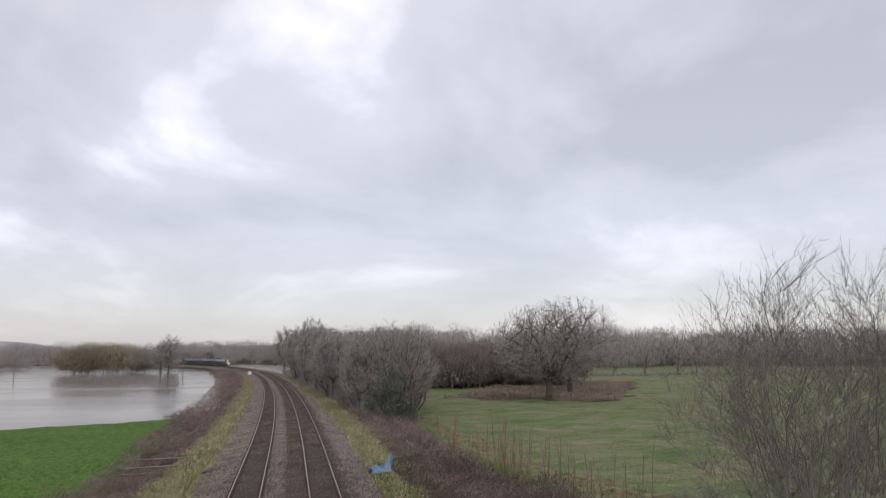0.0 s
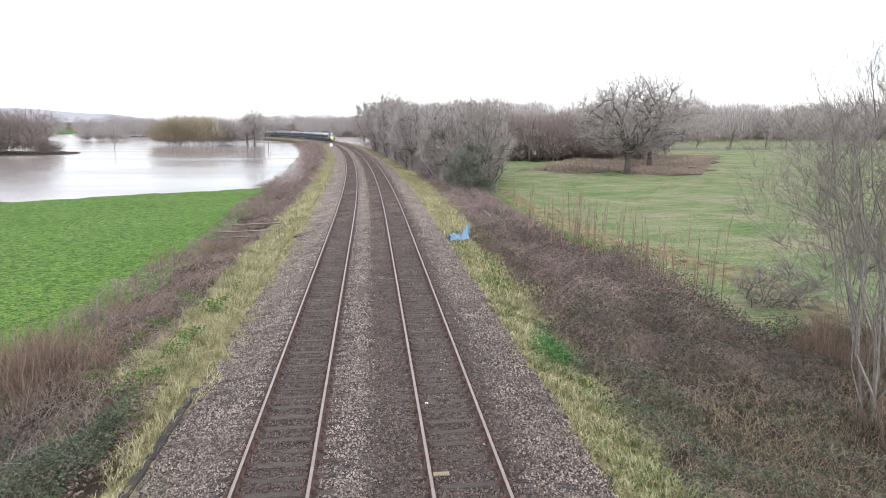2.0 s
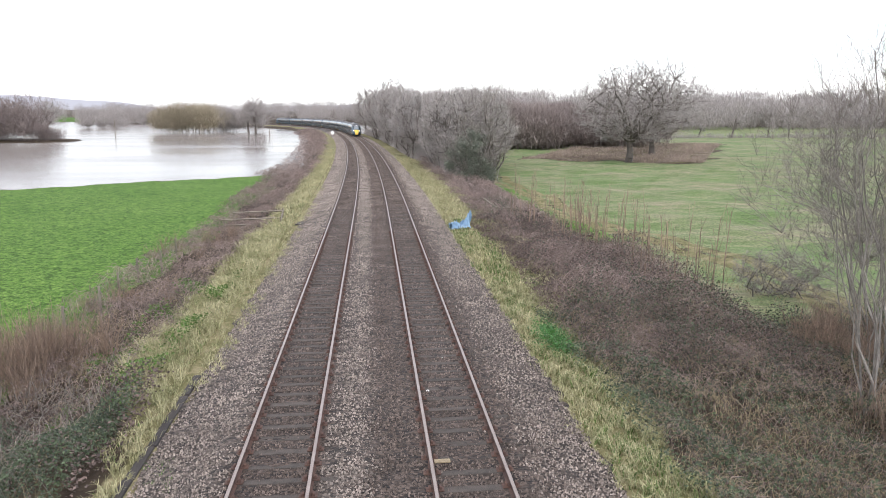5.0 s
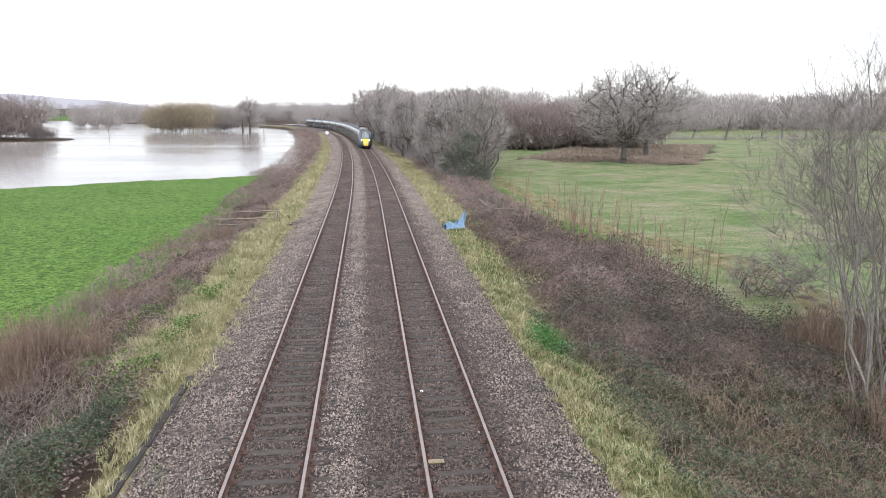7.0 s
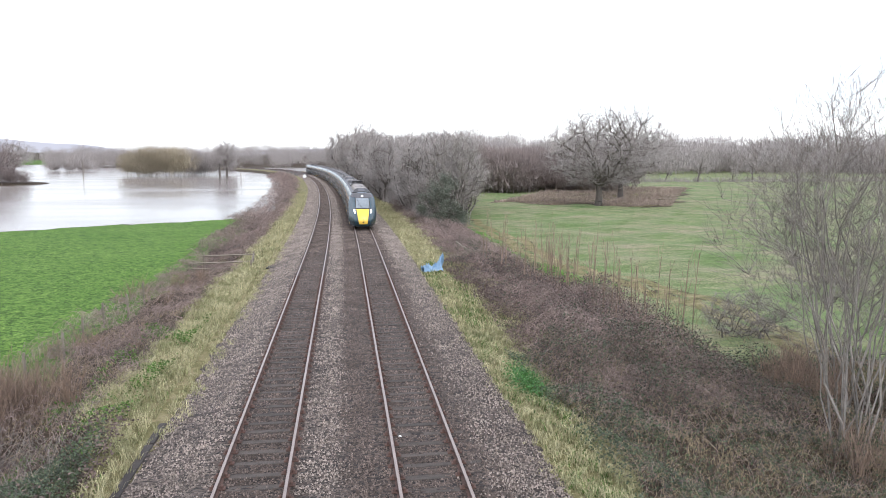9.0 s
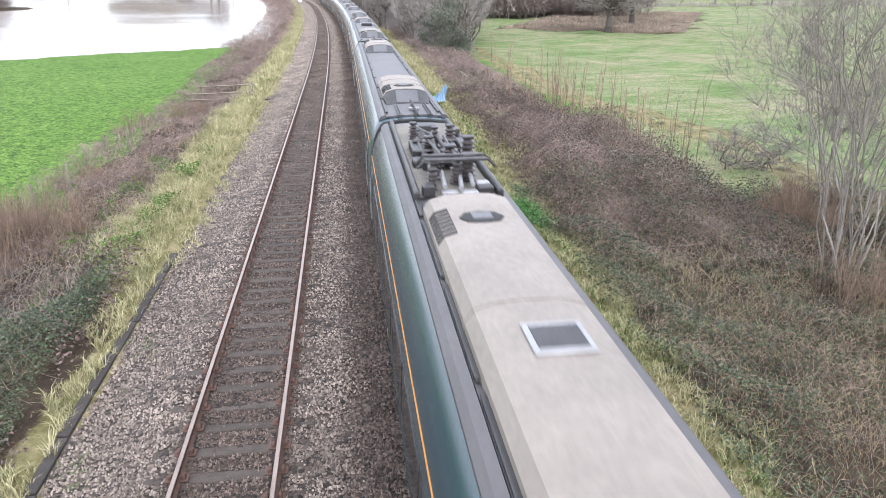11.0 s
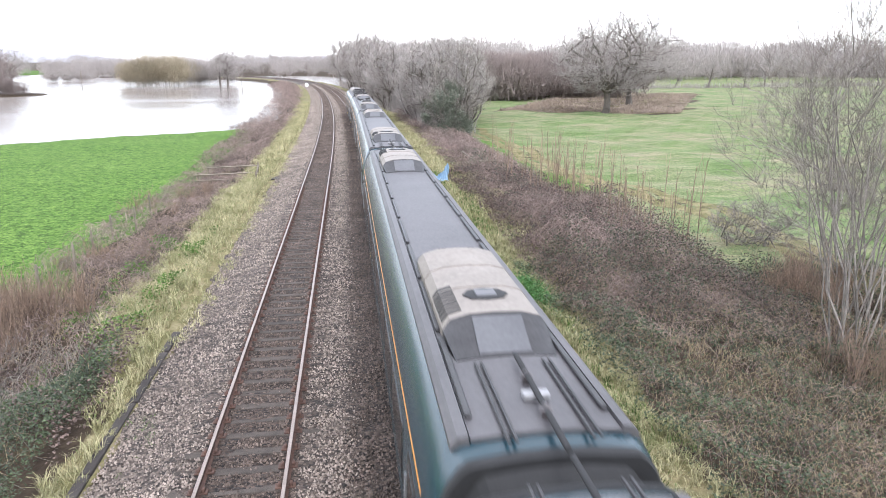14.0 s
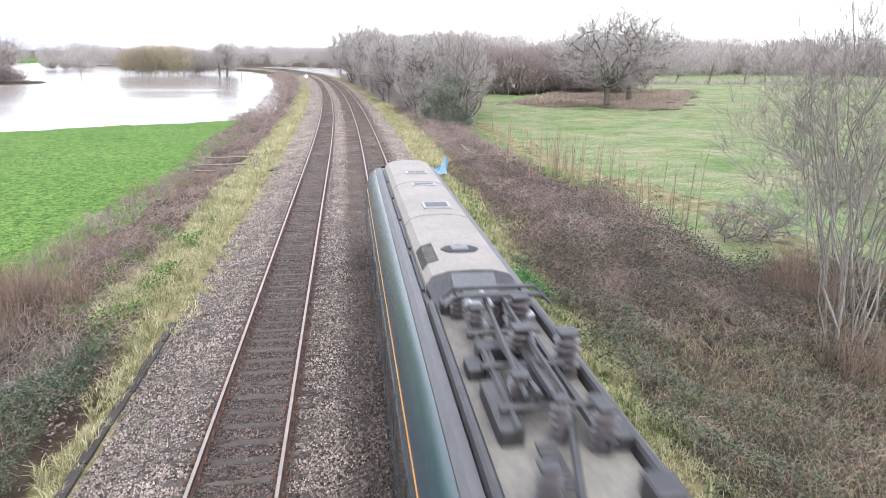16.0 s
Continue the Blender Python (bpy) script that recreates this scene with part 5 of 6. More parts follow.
def canes(n, u0, u1, y0, y1, rng, near, reach=0.7, lift=0.25, r=0.006):
    """Arching canes over the mound, three pieces each."""
    u, y, x = scatter(n, u0, u1, y0, y1, rng, near)
    keep = (u < 0) | (u > 5.9 + 2.2 * smooth(24, 31, y) + 0.5 * np.sin(y * 1.3))
    u, y, x = u[keep], y[keep], x[keep]
    n = len(u)
    top = height(x, y) + mound(u, y) * rng.uniform(0.25, 1.05, n)
    p = np.stack([x, y, top], 1)
    th = rng.uniform(0, math.tau, n)
    out = np.stack([np.cos(th), np.sin(th), 0 * th], 1) * (reach * rng.uniform(0.4, 1.3, n))[:, None]
    k1, k2 = p + out * 0.35 + np.array([0, 0, 1]) * (lift * rng.uniform(0.2, 1.3, n))[:, None], p + out * 0.72 + np.array([0, 0, 1]) * (lift * rng.uniform(0.1, 1.0, n))[:, None]
    end = p + out + np.array([0, 0, 1]) * rng.uniform(-0.25, 0.12, n)[:, None]
    rr = r * (0.7 + y / 32)
    return np.concatenate([p, k1, k2]), np.concatenate([k1, k2, end]), np.concatenate([rr, rr * 0.85, rr * 0.7]), np.concatenate([rr * 0.85, rr * 0.7, rr * 0.35])


def build_thickets():
    rng = np.random.default_rng(50)
    stuff("bramble_thicket", tubes("bramble_thicket", *canes(8500, 6.6, 13.2, 20, 66, rng, 1.25)), CANE, "tangled purple-brown bramble thicket on the verge", "bramble")
    stuff("bramble_thicket", tubes("bramble_thicket", *canes(5500, 6.4, 22, 7, 24, rng, 1.0, 0.6, 0.25, 0.0042)), CANE, "sparse brown bramble canes over leafy verge", "bramble")
    stuff("bramble_thicket", tubes("bramble_thicket", *canes(8000, 7.2, 14.2, 18, 40, rng, 1.0, 0.6, 0.2)), CANE, "tangled purple-brown bramble thicket on the verge", "bramble")
    stuff("bramble_thicket", tubes("bramble_thicket", *canes(9500, -13.2, -7.6, 9, 105, rng, 1.5)), CANE, "low brown brambles between track and pasture", "bramble")
    stuff("bank_scrub", tubes("bank_scrub", *canes(3800, -14.5, -7.2, 95, 330, rng, 1.2, 1.3, 0.4, 0.006)), CANE, "brown scrub along the flooded embankment", "scrub")
    stuff("bank_scrub", tubes("bank_scrub", *canes(4000, 7.0, 13.0, 60, 110, rng, 1.2, 1.0, 0.35, 0.006)), CANE, "brown scrub at the foot of the tree belt", "scrub")
    stuff("dead_stalks", tubes("dead_stalks", *canes(12000, 6.5, 22, 7, 25, rng, 1.1, 0.42, 0.22, 0.0034)), STRAW, "pale dead stalks lying over the verge", "dead stalks")
    stuff("dead_stalks", tubes("dead_stalks", *canes(1600, -13, -6.4, 6.5, 28, rng, 1.1, 0.55, 0.25, 0.0034)), STRAW, "pale dead stalks lying over the verge", "dead stalks")

    stuff("dead_stalks", tubes("dead_stalks", *canes(900, -13.5, -7.0, 8, 21, rng, 1.0, 1.1, 0.55, 0.0050)), PALE_TWIG, "arching grey dead stems over dark bramble leaves", "dead stalks")
    # brown scrub under the oaks
    n = 12000
    across, along = -22 + 15 * rng.uniform(-1, 1, n), 122.5 + 76 * rng.uniform(0, 1, n) ** 1.5
    x, y = 0.877 * across + 0.48 * along, 0.877 * along - 0.48 * across
    p0 = np.stack([x, y, height(x, y)], 1)
    d = rng.normal(0, 0.35, (n, 3))
    d[:, 2] = rng.uniform(0.2, 0.95, n) * (0.6 + 0.4 * np.sin(x * 0.6) * np.sin(y * 0.45))
    stuff("field_scrub", tubes("field_scrub", p0, p0 + d, 0.05, 0.02), DRY, "rough brown scrub under the oaks", "scrub")

    def foliage(n, u0, u1, y0, y1, near, size, material, label, lumps, name="bramble_leaves"):
        u, y, x = scatter(n, u0, u1, y0, y1, rng, near)
        keep = np.sin(u * 1.9 + 3 * np.sin(y * 0.43)) * np.sin(y * 0.8 + u * 0.4) + rng.normal(0, 0.35, n) > lumps
        u, y, x = u[keep], y[keep], x[keep]
        at = np.stack([x, y, height(x, y) + 0.06 + mound(u, y) * rng.uniform(0.4, 1.5, len(u))], 1)
        stuff(name, leaves(name, at, rng.uniform(0.6, 1.2, len(u)) * size * (0.75 + y / 50), rng), material, label, "leaves")
    foliage(80000, 5.9, 23, 6, 26, 1.0, 0.046, LEAF, "dull green bramble leaves over the verge", -0.45)
    foliage(44000, 6.5, 23, 6, 26, 1.0, 0.042, BROWN_LEAF, "withered brown bramble leaves", -0.1)
    foliage(76000, 6.6, 14.6, 19, 50, 1.2, 0.038, BROWN_LEAF, "withered brown bramble leaves", -0.2)
    foliage(16000, 7.6, 13, 20, 60, 1.2, 0.040, LEAF, "dull green bramble leaves over the verge", 0.2)
    foliage(80000, -13.5, -6.0, 6.0, 18.4, 1.0, 0.042, LEAF, "dark green bramble leaves under reddish stems", -0.9)
    foliage(20000, -12.0, -5.6, 6.0, 20.0, 1.0, 0.055, BROWN_LEAF, "withered brown bramble leaves", -0.2)
    foliage(5000, 6.2, 9.0, 6, 21, 1.0, 0.055, LEAF, "dull green bramble leaves over the verge", -0.1)
    foliage(9000, -8.8, -6.2, 17, 34, 1.0, 0.05, GREEN_BLADE, "fresh green leaves among the verge grass", 0.15)
    foliage(20000, -13, -7.6, 18, 100, 1.4, 0.030, BROWN_LEAF, "withered brown leaves on the bank", -0.1)
    # upright reddish shrub
    for cx, cy, w, n, tall in ((-10.6, 23.0, 2.0, 950, 2.0), (-12.9, 24.4, 2.4, 700, 1.9), (-11.0, 46.0, 2.6, 260, 1.1), (-11.2, 34.0, 2.6, 260, 0.9), (15.2, 21.6, 1.7, 420, 2.1), (13.6, 15.6, 1.3, 200, 1.6)):
        stools = rng.normal(0, w / 2, (n // 22, 2))
        which = rng.integers(0, len(stools), n)
        off = rng.normal(0, 0.13, (n, 2))
        x, y = cx + stools[which, 0] + off[:, 0], cy + stools[which, 1] + off[:, 1]
        p0 = np.stack([x, y, height(x, y)], 1)
        h = tall * rng.uniform(0.45, 1.15, n) * rng.uniform(0.7, 1.1, len(stools))[which]
        bend1 = rng.normal(0, 0.10, (n, 3)) * h[:, None]
        bend1[:, 2] = h * 0.5
        bend2 = bend1 + rng.normal(0, 0.10, (n, 3)) * h[:, None]
        bend2[:, :2] += off * 1.6
        bend2[:, 2] = h
        a, b, c = p0, p0 + bend1, p0 + bend2
        tw = b + (c - b) * rng.uniform(0.1, 0.7, (n, 1))
        te = tw + rng.normal(0, 0.10, (n, 3)) + np.array([0, 0, 0.28])
        me = tubes("red_stemmed_shrub", np.concatenate([a, b, tw]), np.concatenate([b, c, te]),
                   np.concatenate([np.full(n, 0.013), np.full(n, 0.010), np.full(n, 0.006)]), np.concatenate([np.full(n, 0.008), np.full(n, 0.003), np.full(n, 0.002)]))
        me.materials.append(RED_STEM)
        tagged(new("red_stemmed_shrub", me), "upright reddish-brown bare stems of a verge shrub", "shrub", "verge shrubs")


# ---- grass ----
def build_grass():
    rng = np.random.default_rng(51)

    def sward(name, n, u0, u1, y0, y1, near, tall, lean, width, material, label, lump=-9.0):
        u, y, x = scatter(n, u0, u1, y0, y1, rng, near)
        # tufts: blades gather round centres
        g = 0.35
        cu, cy = np.round(u / g) * g, np.round(y / g) * g
        pull = rng.uniform(0, 0.55, n)
        u, y = u + (cu - u) * pull + 0.1 * np.sin(cy * 7.1), y + (cy - y) * pull + 0.1 * np.sin(cu * 9.7)
        x = u - bend(y)
        keep = np.sin(u * 2.3 + y * 0.31) * np.sin(y * 0.71 - u) + rng.normal(0, 0.4, n) > lump
        if name == "verge_grass":
            keep &= (np.abs(u) < np.where(u < 0, 5.6 + 0.4 * smooth(12, 17, y), 6.7) + 0.3 * np.sin(y * 2.1) + 2.5 * smooth(18, 22, y)) | (y > 22)
        if u1 < 0:
            keep &= (np.abs(u + 5.32 + 0.05 * np.sin(y * 0.9)) > 0.13) | (y < 19)
        u, y, x = u[keep], y[keep], x[keep]
        m = len(u)
        h = tall * rng.uniform(0.45, 1.25, m) * (0.75 + 0.35 * np.sin(cu[keep] * 5 + cy[keep] * 3))
        at = np.stack([x, y, height(x, y) - 0.02], 1)
        me = blades(name, at, h, lean, rng, width)
        stuff(name, me, material, label, "grass")
    sward("verge_grass", 36000, -8.0, -5.15, 8, 48, 1.1, 0.44, 0.8, 0.016, VERGE_BLADE, "yellowing tufts of verge grass beside the ballast")
    sward("verge_grass", 20000, -8.0, -5.2, 42, 150, 1.2, 0.45, 0.8, 0.035, VERGE_BLADE, "yellowing tufts of verge grass beside the ballast")
    sward("verge_grass", 22000, 4.92, 7.2, 6, 30, 1.1, 0.36, 0.9, 0.016, VERGE_BLADE, "yellow-green tufts of verge grass beside the ballast")
    sward("verge_grass", 24000, 4.9, 9.4, 28, 130, 1.25, 0.38, 0.9, 0.03, VERGE_BLADE, "yellow-green tufts of verge grass beside the ballast")
    sward("verge_grass", 12000, -8.4, -5.6, 10, 60, 1.2, 0.26, 0.9, 0.02, GREEN_BLADE, "fresh green grass among the verge tufts", 0.1)
    sward("verge_grass", 20000, 4.95, 7.6, 8, 50, 1.2, 0.30, 0.9, 0.02, GREEN_BLADE, "fresh green grass among the verge tufts", 0.0)
    sward("verge_grass", 2600, -5.0, -4.1, 7, 15, 1.0, 0.16, 0.9, 0.014, GREEN_BLADE, "fresh green tufts growing through the ballast", 0.35)
    sward("verge_grass", 12000, -5.3, -4.5, 19, 75, 1.1, 0.24, 0.9, 0.02, VERGE_BLADE, "yellowing grass creeping over the ballast edge", -0.1)
    sward("verge_grass", 4000, 4.55, 5.3, 10, 70, 1.2, 0.20, 0.9, 0.02, VERGE_BLADE, "yellowing grass creeping over the ballast edge", 0.0)
    sward("dead_grass", 14000, 6.6, 22, 6, 24, 1.1, 0.30, 1.2, 0.009, STRAW, "matted dead grass on the verge", 0.15)
    sward("dead_grass", 7000, 12.2, 18.5, 22, 70, 1.2, 0.35, 1.2, 0.025, STRAW, "pale dead grass along the field edge", 0.0)
    sward("dead_grass", 12000, -11.6, -7.2, 22, 62, 1.1, 0.30, 1.1, 0.014, STRAW, "pale dead grass among brambles on the bank", 0.1)
    sward("pasture_grass", 26000, -42, -12.2, 20, 100, 1.3, 0.05, 2.6, 0.05, PASTURE_BLADE, "short bright green pasture grass", -0.2)
    sward("field_grass", 14000, 13.5, 44, 22, 90, 1.3, 0.06, 2.4, 0.05, GREEN_BLADE, "short green field grass", 0.1)
    n = 2600
    at = np.stack([5.9 + rng.normal(0, 0.28, n), 22.3 + rng.normal(0, 0.75, n), np.zeros(n)], 1)
    at[:, 2] = height(at[:, 0], at[:, 1]) + rng.uniform(0.02, 0.42, n)
    me = leaves("green_weed", at, rng.uniform(0.03, 0.06, n), rng)
    me.materials.append(NETTLE)
    tagged(new("green_weed", me), "bright green leafy weed at the verge", "plant")


build_oaks()
build_belt()
build_ivy_tree()
build_far_woods()
build_flood_trees()
build_near_trees()
build_thickets()
build_grass()


# ---- fences, signs and litter ----
def build_left_fence():
    fence = tagged(new("wooden_fence"), "weathered timber rail fence at the edge of the pasture", "fence")
    for x, y, top in ((-10.7, 52.5, -0.35), (-10.2, 53.7, -0.05), (-6.7, 54.1, 0.05), (-6.6, 52.9, -0.1), (-6.45, 50.6, -0.1)):
        z = ground_z(x, y) - 0.3
        part("post", box((0.11, 0.11, top - z), (x, y, (top + z) / 2), 0.012), WOOD, fence)
    for a, b in (((-10.3, 53.6, -0.20), (-6.6, 54.0, -0.15)), ((-10.9, 52.4, -0.55), (-6.5, 52.8, -0.50)), ((-10.9, 52.4, -0.95), (-6.5, 52.8, -0.92)),
                 ((-6.7, 54.2, -0.12), (-6.4, 50.4, -0.30)), ((-6.7, 54.2, -0.55), (-6.4, 50.4, -0.70))):
        part("rail", rod(a, b, 0.05, 4), WOOD, fence)
    return fence


def build_wire_fence():
    fence = tagged(new("wire_fence"), "old wire fence on timber posts along the pasture", "fence")
    rng = np.random.default_rng(61)
    last = None
    for k in range(7):
        y = 25 + 3.1 * k
        x = -11.9 + rng.normal(0, 0.12) - float(bend(y))
        z = ground_z(x, y)
        part("post", box((0.09, 0.09, 1.6), (x, y, z + 0.5), 0.012), WOOD, fence)
        if last:
            for h in (0.45, 0.8, 1.15):
                part("wire", rod((last[0], last[1], last[2] + h), (x, y, z + h), 0.006, 4), DARKGREY, fence)
        last = (x, y, z)


def build_right_rail():
    fence = tagged(new("rail_barrier"), "leaning pale timber barrier among brambles", "barrier")
    z = ground_z(9.2, 55)
    for x, y, h in ((8.9, 55.6, 1.3), (9.35, 53.4, 1.0)):
        part("post", box((0.10, 0.10, h + 0.4), (x, y, z + h / 2 - 0.2), 0.012), WOOD, fence)
    part("rail", rod((8.8, 55.7, z + 1.3), (9.4, 53.3, z + 0.85), 0.05, 6), WOOD, fence)
    part("rail", rod((9.3, 53.4, z + 0.85), (11.2, 53.0, z + 0.85), 0.05, 6), WOOD, fence)


def build_blue_sheet():
    """A crumpled heap of blue sheeting: a folded skin with thickness."""
    rng = np.random.default_rng(63)
    n = 26
    u, v = np.meshgrid(np.linspace(0, 1, n), np.linspace(0, 1, n))
    x = 4.95 + 1.45 * u + 0.10 * np.sin(9 * v + 3 * u)
    y = 45.0 + 0.9 * v + 1.2 * u + 0.12 * np.sin(11 * u)
    bump = 0.14 * np.abs(np.sin(9 * u + 4 * v)) + 0.14 * np.abs(np.sin(13 * v - 7 * u + 1)) + rng.normal(0, 0.05, u.shape)
    z = height(x, y) + 0.05 + (bump + 0.5 * smooth(0.7, 1.0, u) * np.abs(np.sin(5 * v))) * 1.7 * np.sin(np.pi * np.clip(v, 0.02, 0.98)) ** 0.5
    me = mesh_grid("blue_sheet", x, y, z)
    me.materials.append(BLUE)
    me.polygons.foreach_set("use_smooth", np.zeros(len(me.polygons), bool))
    ob = tagged(new("blue_sheet", me), "crumpled blue plastic sheeting dumped on the verge", "sheeting")
    solid = ob.modifiers.new("thickness", "SOLIDIFY")
    solid.thickness = 0.012


def build_sign(x, y, h, r, label):
    sign = tagged(new("lineside_sign"), label, "sign")
    z = ground_z(x, y)
    part("post", rod((x, y, z - 0.2), (x, y, z + h), 0.04, 8), LIGHTGREY, sign)
    bm = lathe([(r, -0.015), (r, 0.015), (r * 0.96, 0.02)], (0, 0, 0), 24)
    bmesh.ops.transform(bm, matrix=pose(x, y - 0.06, z + h, 90), verts=bm.verts)
    part("disc", bm, WHITE, sign, "white round face")


def build_poles():
    for x, y, h in ((-95, 281, 6.8), (-36.5, 266, 3.0)):
        pole = tagged(new("timber_pole"), "lone timber pole standing at the flood's edge", "pole", "poles in the flood")
        part("shaft", rod((x, y, WATER_Z - 1.2), (x, y, WATER_Z + h), 0.13, 8), WOOD, pole)


def build_litter():
    plank = tagged(new("yellow_board"), "short yellow-painted board lying between the rails", "board")
    part("board", box((0.34, 0.15, 0.03), (1.36, 13.95, -0.145), 0.006), STRAW, plank)
    for x, y, s in ((1.36, 17.9, 0.06), (2.0, 20.5, 0.04)):
        bm = lathe([(s * 0.6, 0), (s, s * 0.3), (s * 0.7, s * 0.8)], (x, y, -0.2 if abs(x) < 3 else -0.4), 7)
        bm2 = part("stone", bm, WHITE, tagged(new("pale_stone"), "single pale stone lying on the ballast", "stone", "pale stones"))
    trough = tagged(new("drain_lid"), "grey concrete drain lid beside the ballast", "drain")
    part("lid", box((0.5, 0.9, 0.1), (-5.0, 49.0, -0.40), 0.02), CONCRETE, trough)


def build_bank():
    """The cut earth edge where the verge falls to the field."""
    rng = np.random.default_rng(66)
    n = 130
    for k in range(n):
        y = 36 + 52 * k / n + rng.normal(0, 0.2)
        x = 12.95 + rng.normal(0, 0.12)
        s = rng.uniform(0.2, 0.5)
        bm = lathe([(s * 0.7, -0.1), (s, s * 0.25), (s * 0.8, s * 0.55), (s * 0.3, s * 0.7)], (0, 0, 0), 7)
        for v in bm.verts:
            v.co += Vector(rng.normal(0, s * 0.12, 3))
        ob = part("clod", bm, SOIL, BANK)
        ob.matrix_basis = pose(x, y, ground_z(x, y) - 0.03, 0, 0, rng.uniform(0, 360))


SOIL = mat("dark_soil", (0.090, 0.062, 0.045), (0.045, 0.032, 0.026), rough=0.95, scale=4, fine=30, bump=0.4, spread=0.2)
BANK = tagged(new("earth_bank"), "dark broken earth edge along the field", "earth bank")
build_left_fence()
build_wire_fence()
build_right_rail()
build_blue_sheet()
build_sign(-11.7, 222, 1.35, 0.55, "white round sign on a post beside the line")
build_poles()
build_litter()
build_bank()


# ---- sleepers, fastenings, kerb boards and loose stones ----
def build_sleepers():
    rng = np.random.default_rng(70)
    shared = [bpy.data.meshes.new("sleeper") for _ in range(4)]
    for k, me in enumerate(shared):
        bm = box((2.55 + 0.04 * k, 0.255, 0.13), (0, 0, -0.065), 0.02)
        for v in bm.verts:
            v.co += Vector(rng.normal(0, 0.006, 3))
        bm.to_mesh(me)
        bm.free()
        me.materials.append(SLEEPER)
    chair = bpy.data.meshes.new("rail_chair")
    bm = box((0.36, 0.17, 0.04), (0, 0, 0.02), 0.012)
    for s in (-1, 1):
        box((0.07, 0.13, 0.08), (s * 0.10, 0, 0.06), 0.012, 0.8, bm)
    bm.to_mesh(chair)
    bm.free()
    chair.materials.append(RUST)
    for track, x0 in zip(tracks, (LEFT_X, RIGHT_X)):
        for k in range(150):
            y = 5.0 + 0.65 * k + rng.normal(0, 0.015)
            b, slope = float(bend(y)), float(bend(y + 0.5) - bend(y - 0.5))
            ob = new("sleeper", shared[k % 4])
            ob.parent = track
            ob.matrix_basis = pose(x0 - b + rng.normal(0, 0.02), y, -0.158 + rng.normal(0, 0.003), 0, 0, math.degrees(math.atan(slope)) + rng.normal(0, 0.3))
            if k < 60:
                for s in (-1, 1):
                    c = new("rail_chair", chair)
                    c.parent = track
                    c.matrix_basis = pose(x0 - b + s * GAUGE / 2, y, -0.157)


def build_kerb():
    kerb = tagged(new("kerb_boards"), "dark weathered boards edging the ballast", "edging", kind="structure")
    rng = np.random.default_rng(71)
    me = bpy.data.meshes.new("board")
    bm = box((0.21, 1.47, 0.20), (0, 0, 0), 0.015)
    bm.to_mesh(me)
    bm.free()
    me.materials.append(CONCRETE)
    for k in range(10):
        ob = new("board", me)
        ob.parent = kerb
        ob.matrix_basis = pose(-5.13 + 0.02 * math.sin(k) + rng.normal(0, 0.012), 6.0 + 1.5 * k, -0.465 + rng.normal(0, 0.008), rng.normal(0, 0.4), rng.normal(0, 1.5), rng.normal(0, 0.4))


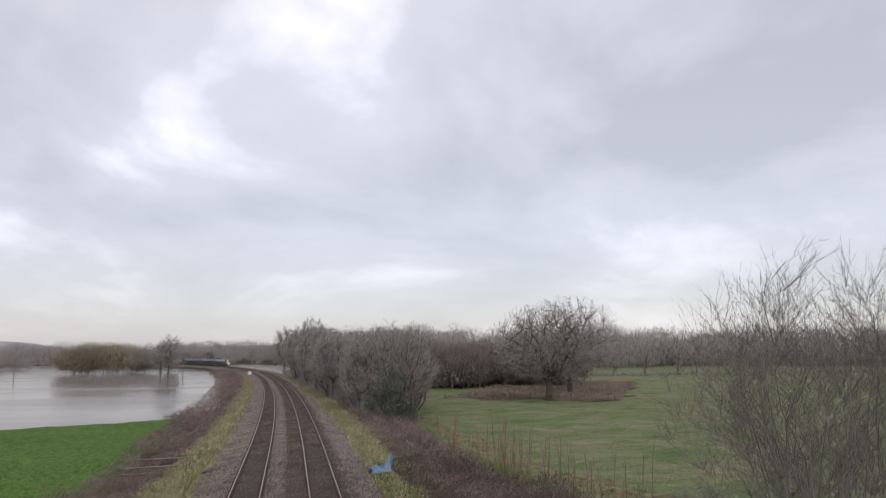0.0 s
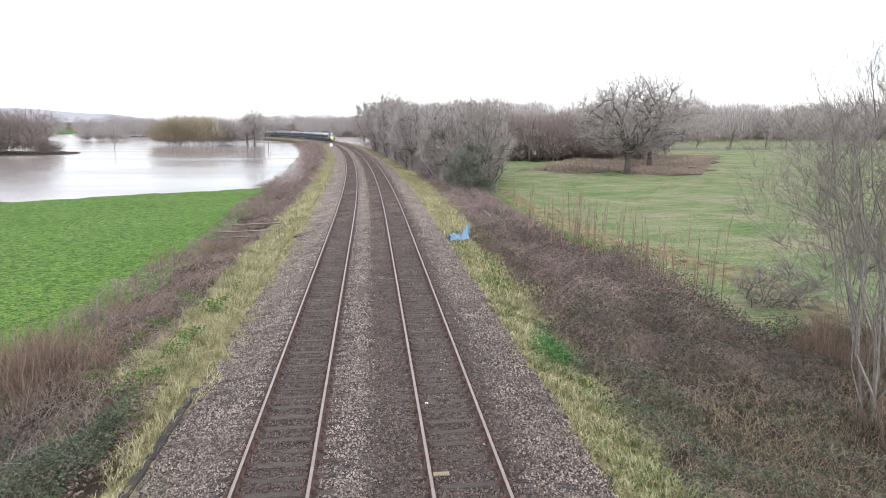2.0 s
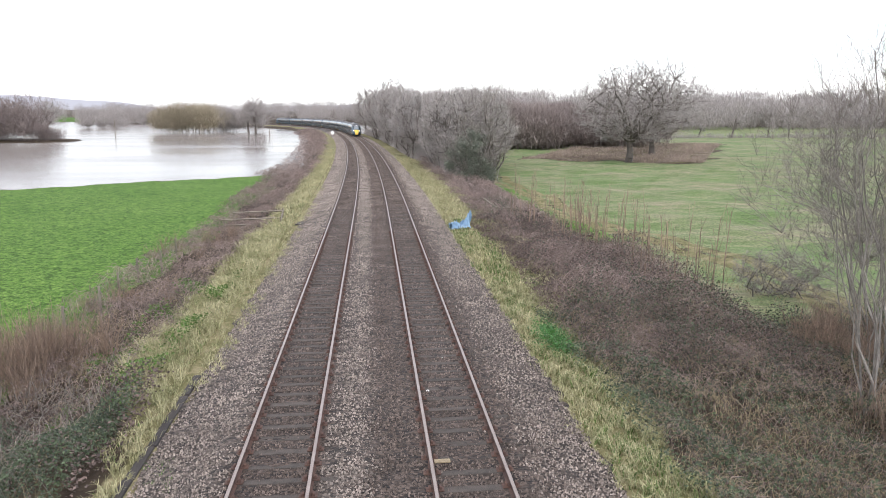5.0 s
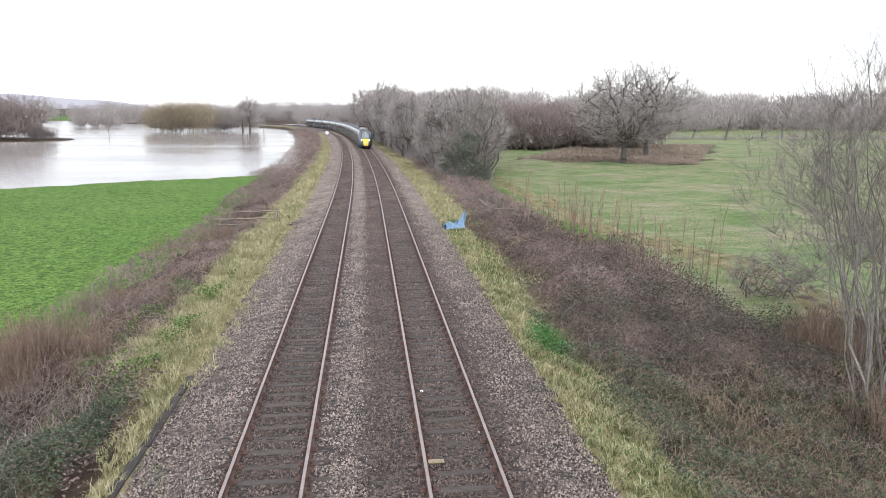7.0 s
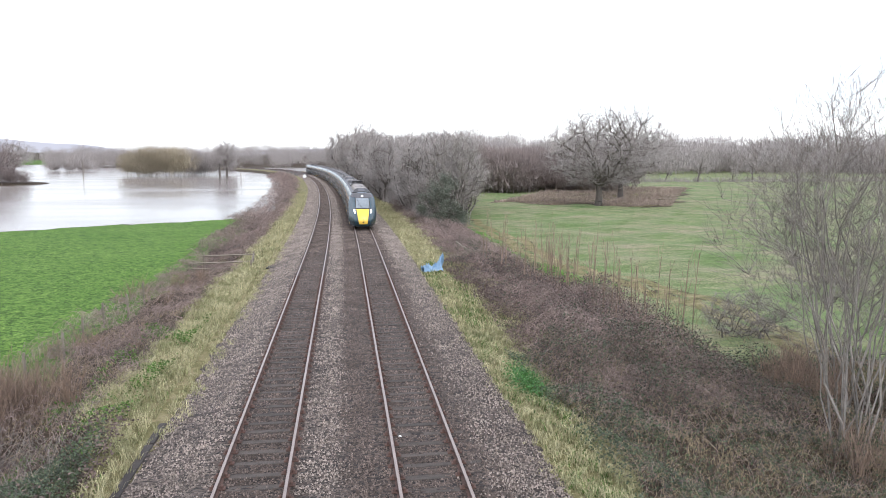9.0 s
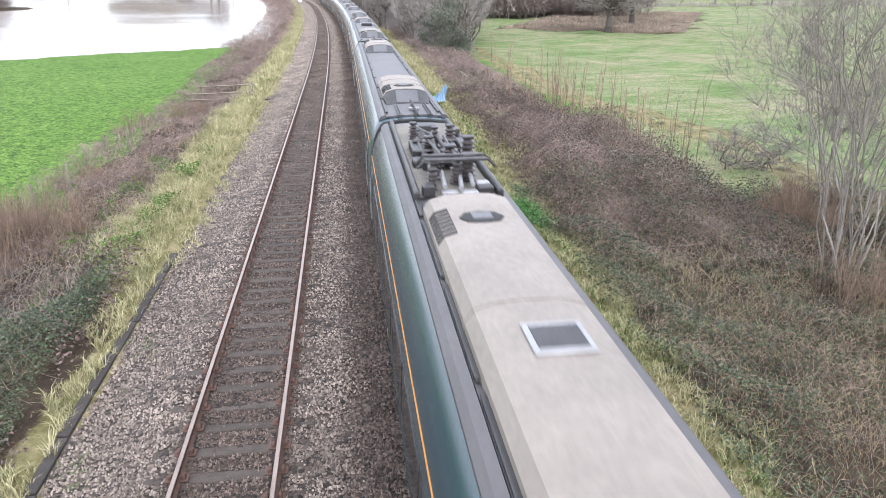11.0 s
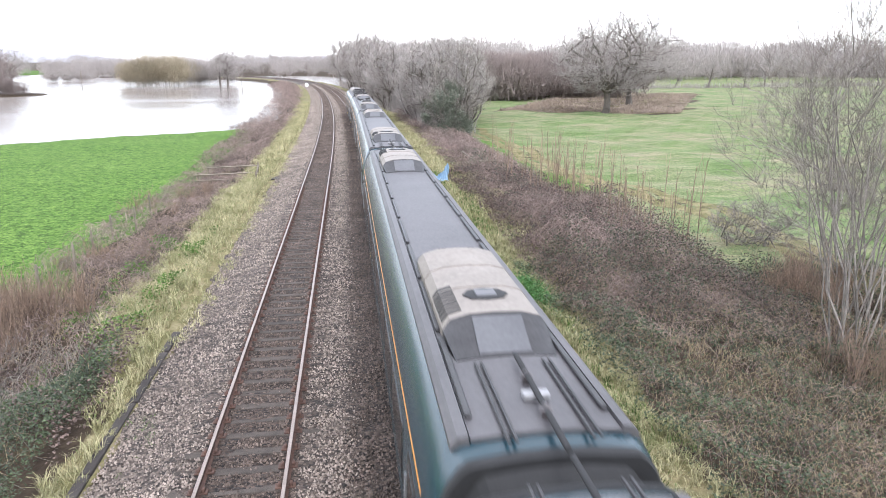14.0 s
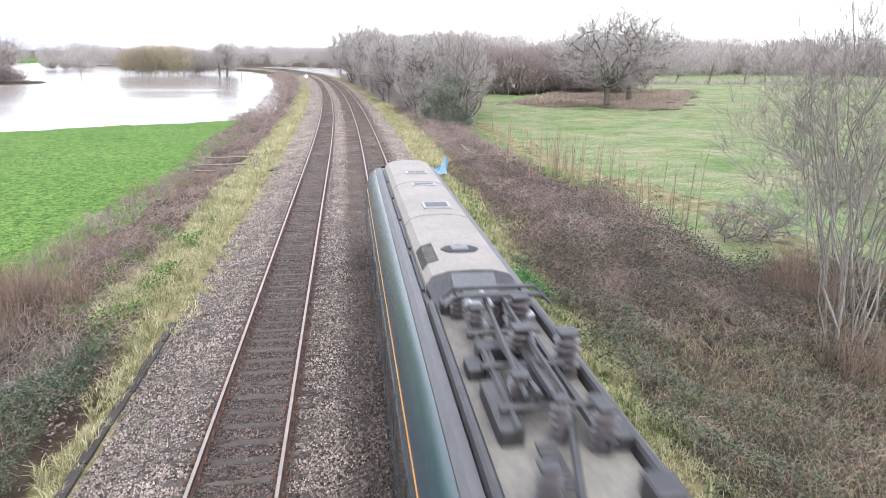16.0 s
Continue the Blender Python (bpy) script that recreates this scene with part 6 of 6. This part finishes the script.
def build_stones():
    """Loose stones of the ballast near the bridge."""
    rng = np.random.default_rng(72)
    n = 240000
    y = np.where(rng.uniform(0, 1, n) < 0.62, 6 + 75 * rng.uniform(0, 1, n) ** 2.1, 55 + 215 * rng.uniform(0, 1, n) ** 1.5)
    u = rng.uniform(-5.0, 4.95, n)
    near_rail = np.minimum.reduce([np.abs(u - c) for c in (LEFT_X - GAUGE / 2, LEFT_X + GAUGE / 2, RIGHT_X - GAUGE / 2, RIGHT_X + GAUGE / 2)])
    over = (np.abs(((y - 5.0) % 0.65) - 0.325) < 0.20) | (np.minimum(np.abs(u - LEFT_X), np.abs(u - RIGHT_X)) > 1.25)
    keep = (near_rail > 0.12) & (over | (rng.uniform(0, 1, n) < 0.07))
    u, y = u[keep], y[keep]
    n = len(u)
    base = np.interp(u, [-5.4, -4.9, -3.9, -3.35, -3.05, -2.8, -1.38, -1.1, -0.15, 0.85, 1.12, 2.6, 2.85, 3.2, 3.9, 4.8, 5.5],
                     [-0.52, -0.395, -0.31, -0.16, -0.135, -0.170, -0.170, -0.135, -0.17, -0.135, -0.170, -0.170, -0.135, -0.16, -0.28, -0.39, -0.52])
    s = rng.uniform(0.016, 0.031, n) * (1 + np.clip(y - 22, 0, 240) / 60)
    peak = np.array([[1, 0.3, -0.3], [-0.3, 1, -0.3], [-1, -0.3, -0.3], [0.3, -1, -0.3], [0.1, 0, 1.0]], float)
    v = peak[None] * s[:, None, None] * rng.uniform(0.65, 1.25, (n, 5, 1)) * np.array([1.1, 0.95, 1.25])
    v += rng.normal(0, 0.22, (n, 5, 3)) * s[:, None, None]
    th = rng.uniform(0, math.tau, n)
    c, si = np.cos(th), np.sin(th)
    x2 = v[..., 0] * c[:, None] - v[..., 1] * si[:, None]
    y2 = v[..., 0] * si[:, None] + v[..., 1] * c[:, None]
    v = np.stack([x2 + (u - bend(y))[:, None], y2 + y[:, None], v[..., 2] + (base + s * 0.35)[:, None]], -1).reshape(-1, 3)
    f = np.array([[0, 1, 4], [1, 2, 4], [2, 3, 4], [3, 0, 4]])
    v = v.reshape(n, 5, 3)
    clean = (u < -3.0) | ((u > -1.15) & (u < -0.15 + rng.normal(0, 0.15, n))) | (u > 3.3 + rng.normal(0, 0.3, n))
    for pick, material, label in ((clean, CLEAN_STONE, "loose pale grey-brown granite stones"), (~clean, STONE, "loose rust-stained brown granite stones")):
        w = v[pick]
        stuff("ballast_stones", quads_mesh("ballast_stones", w.reshape(-1, 3), (np.arange(len(w))[:, None, None] * 5 + f[None]).reshape(-1, 3), False), material, label, "ballast")


build_sleepers()
build_kerb()
build_stones()


# ---- what moves ----
def front_at(t):
    """How far along the line the train's nose is."""
    return 378.3 - 31.6 * t - 0.3067 * t * t


LINE_Y = np.arange(-400, 900, 1.0)
LINE_S = np.concatenate([[0], np.cumsum(np.hypot(1.0, np.diff(bend(LINE_Y))))])
LINE_S -= np.interp(0, LINE_Y, LINE_S)


def on_line(s):
    return float(np.interp(s, LINE_S, LINE_Y))


def motions():
    for i, car in enumerate(cars):
        rows = []
        for k in range(65):
            t = k * 0.25
            s = front_at(t) + CAR * (i + 0.5)
            a, b = on_line(s - 8.5), on_line(s + 8.5)
            xa, xb = RIGHT_X + 0.03 - float(bend(a)), RIGHT_X + 0.03 - float(bend(b))
            rows.append((t, pose((xa + xb) / 2, (a + b) / 2, 0, 0, 0, math.degrees(math.atan2(xa - xb, b - a)))))
        walk(car, rows)


motions()
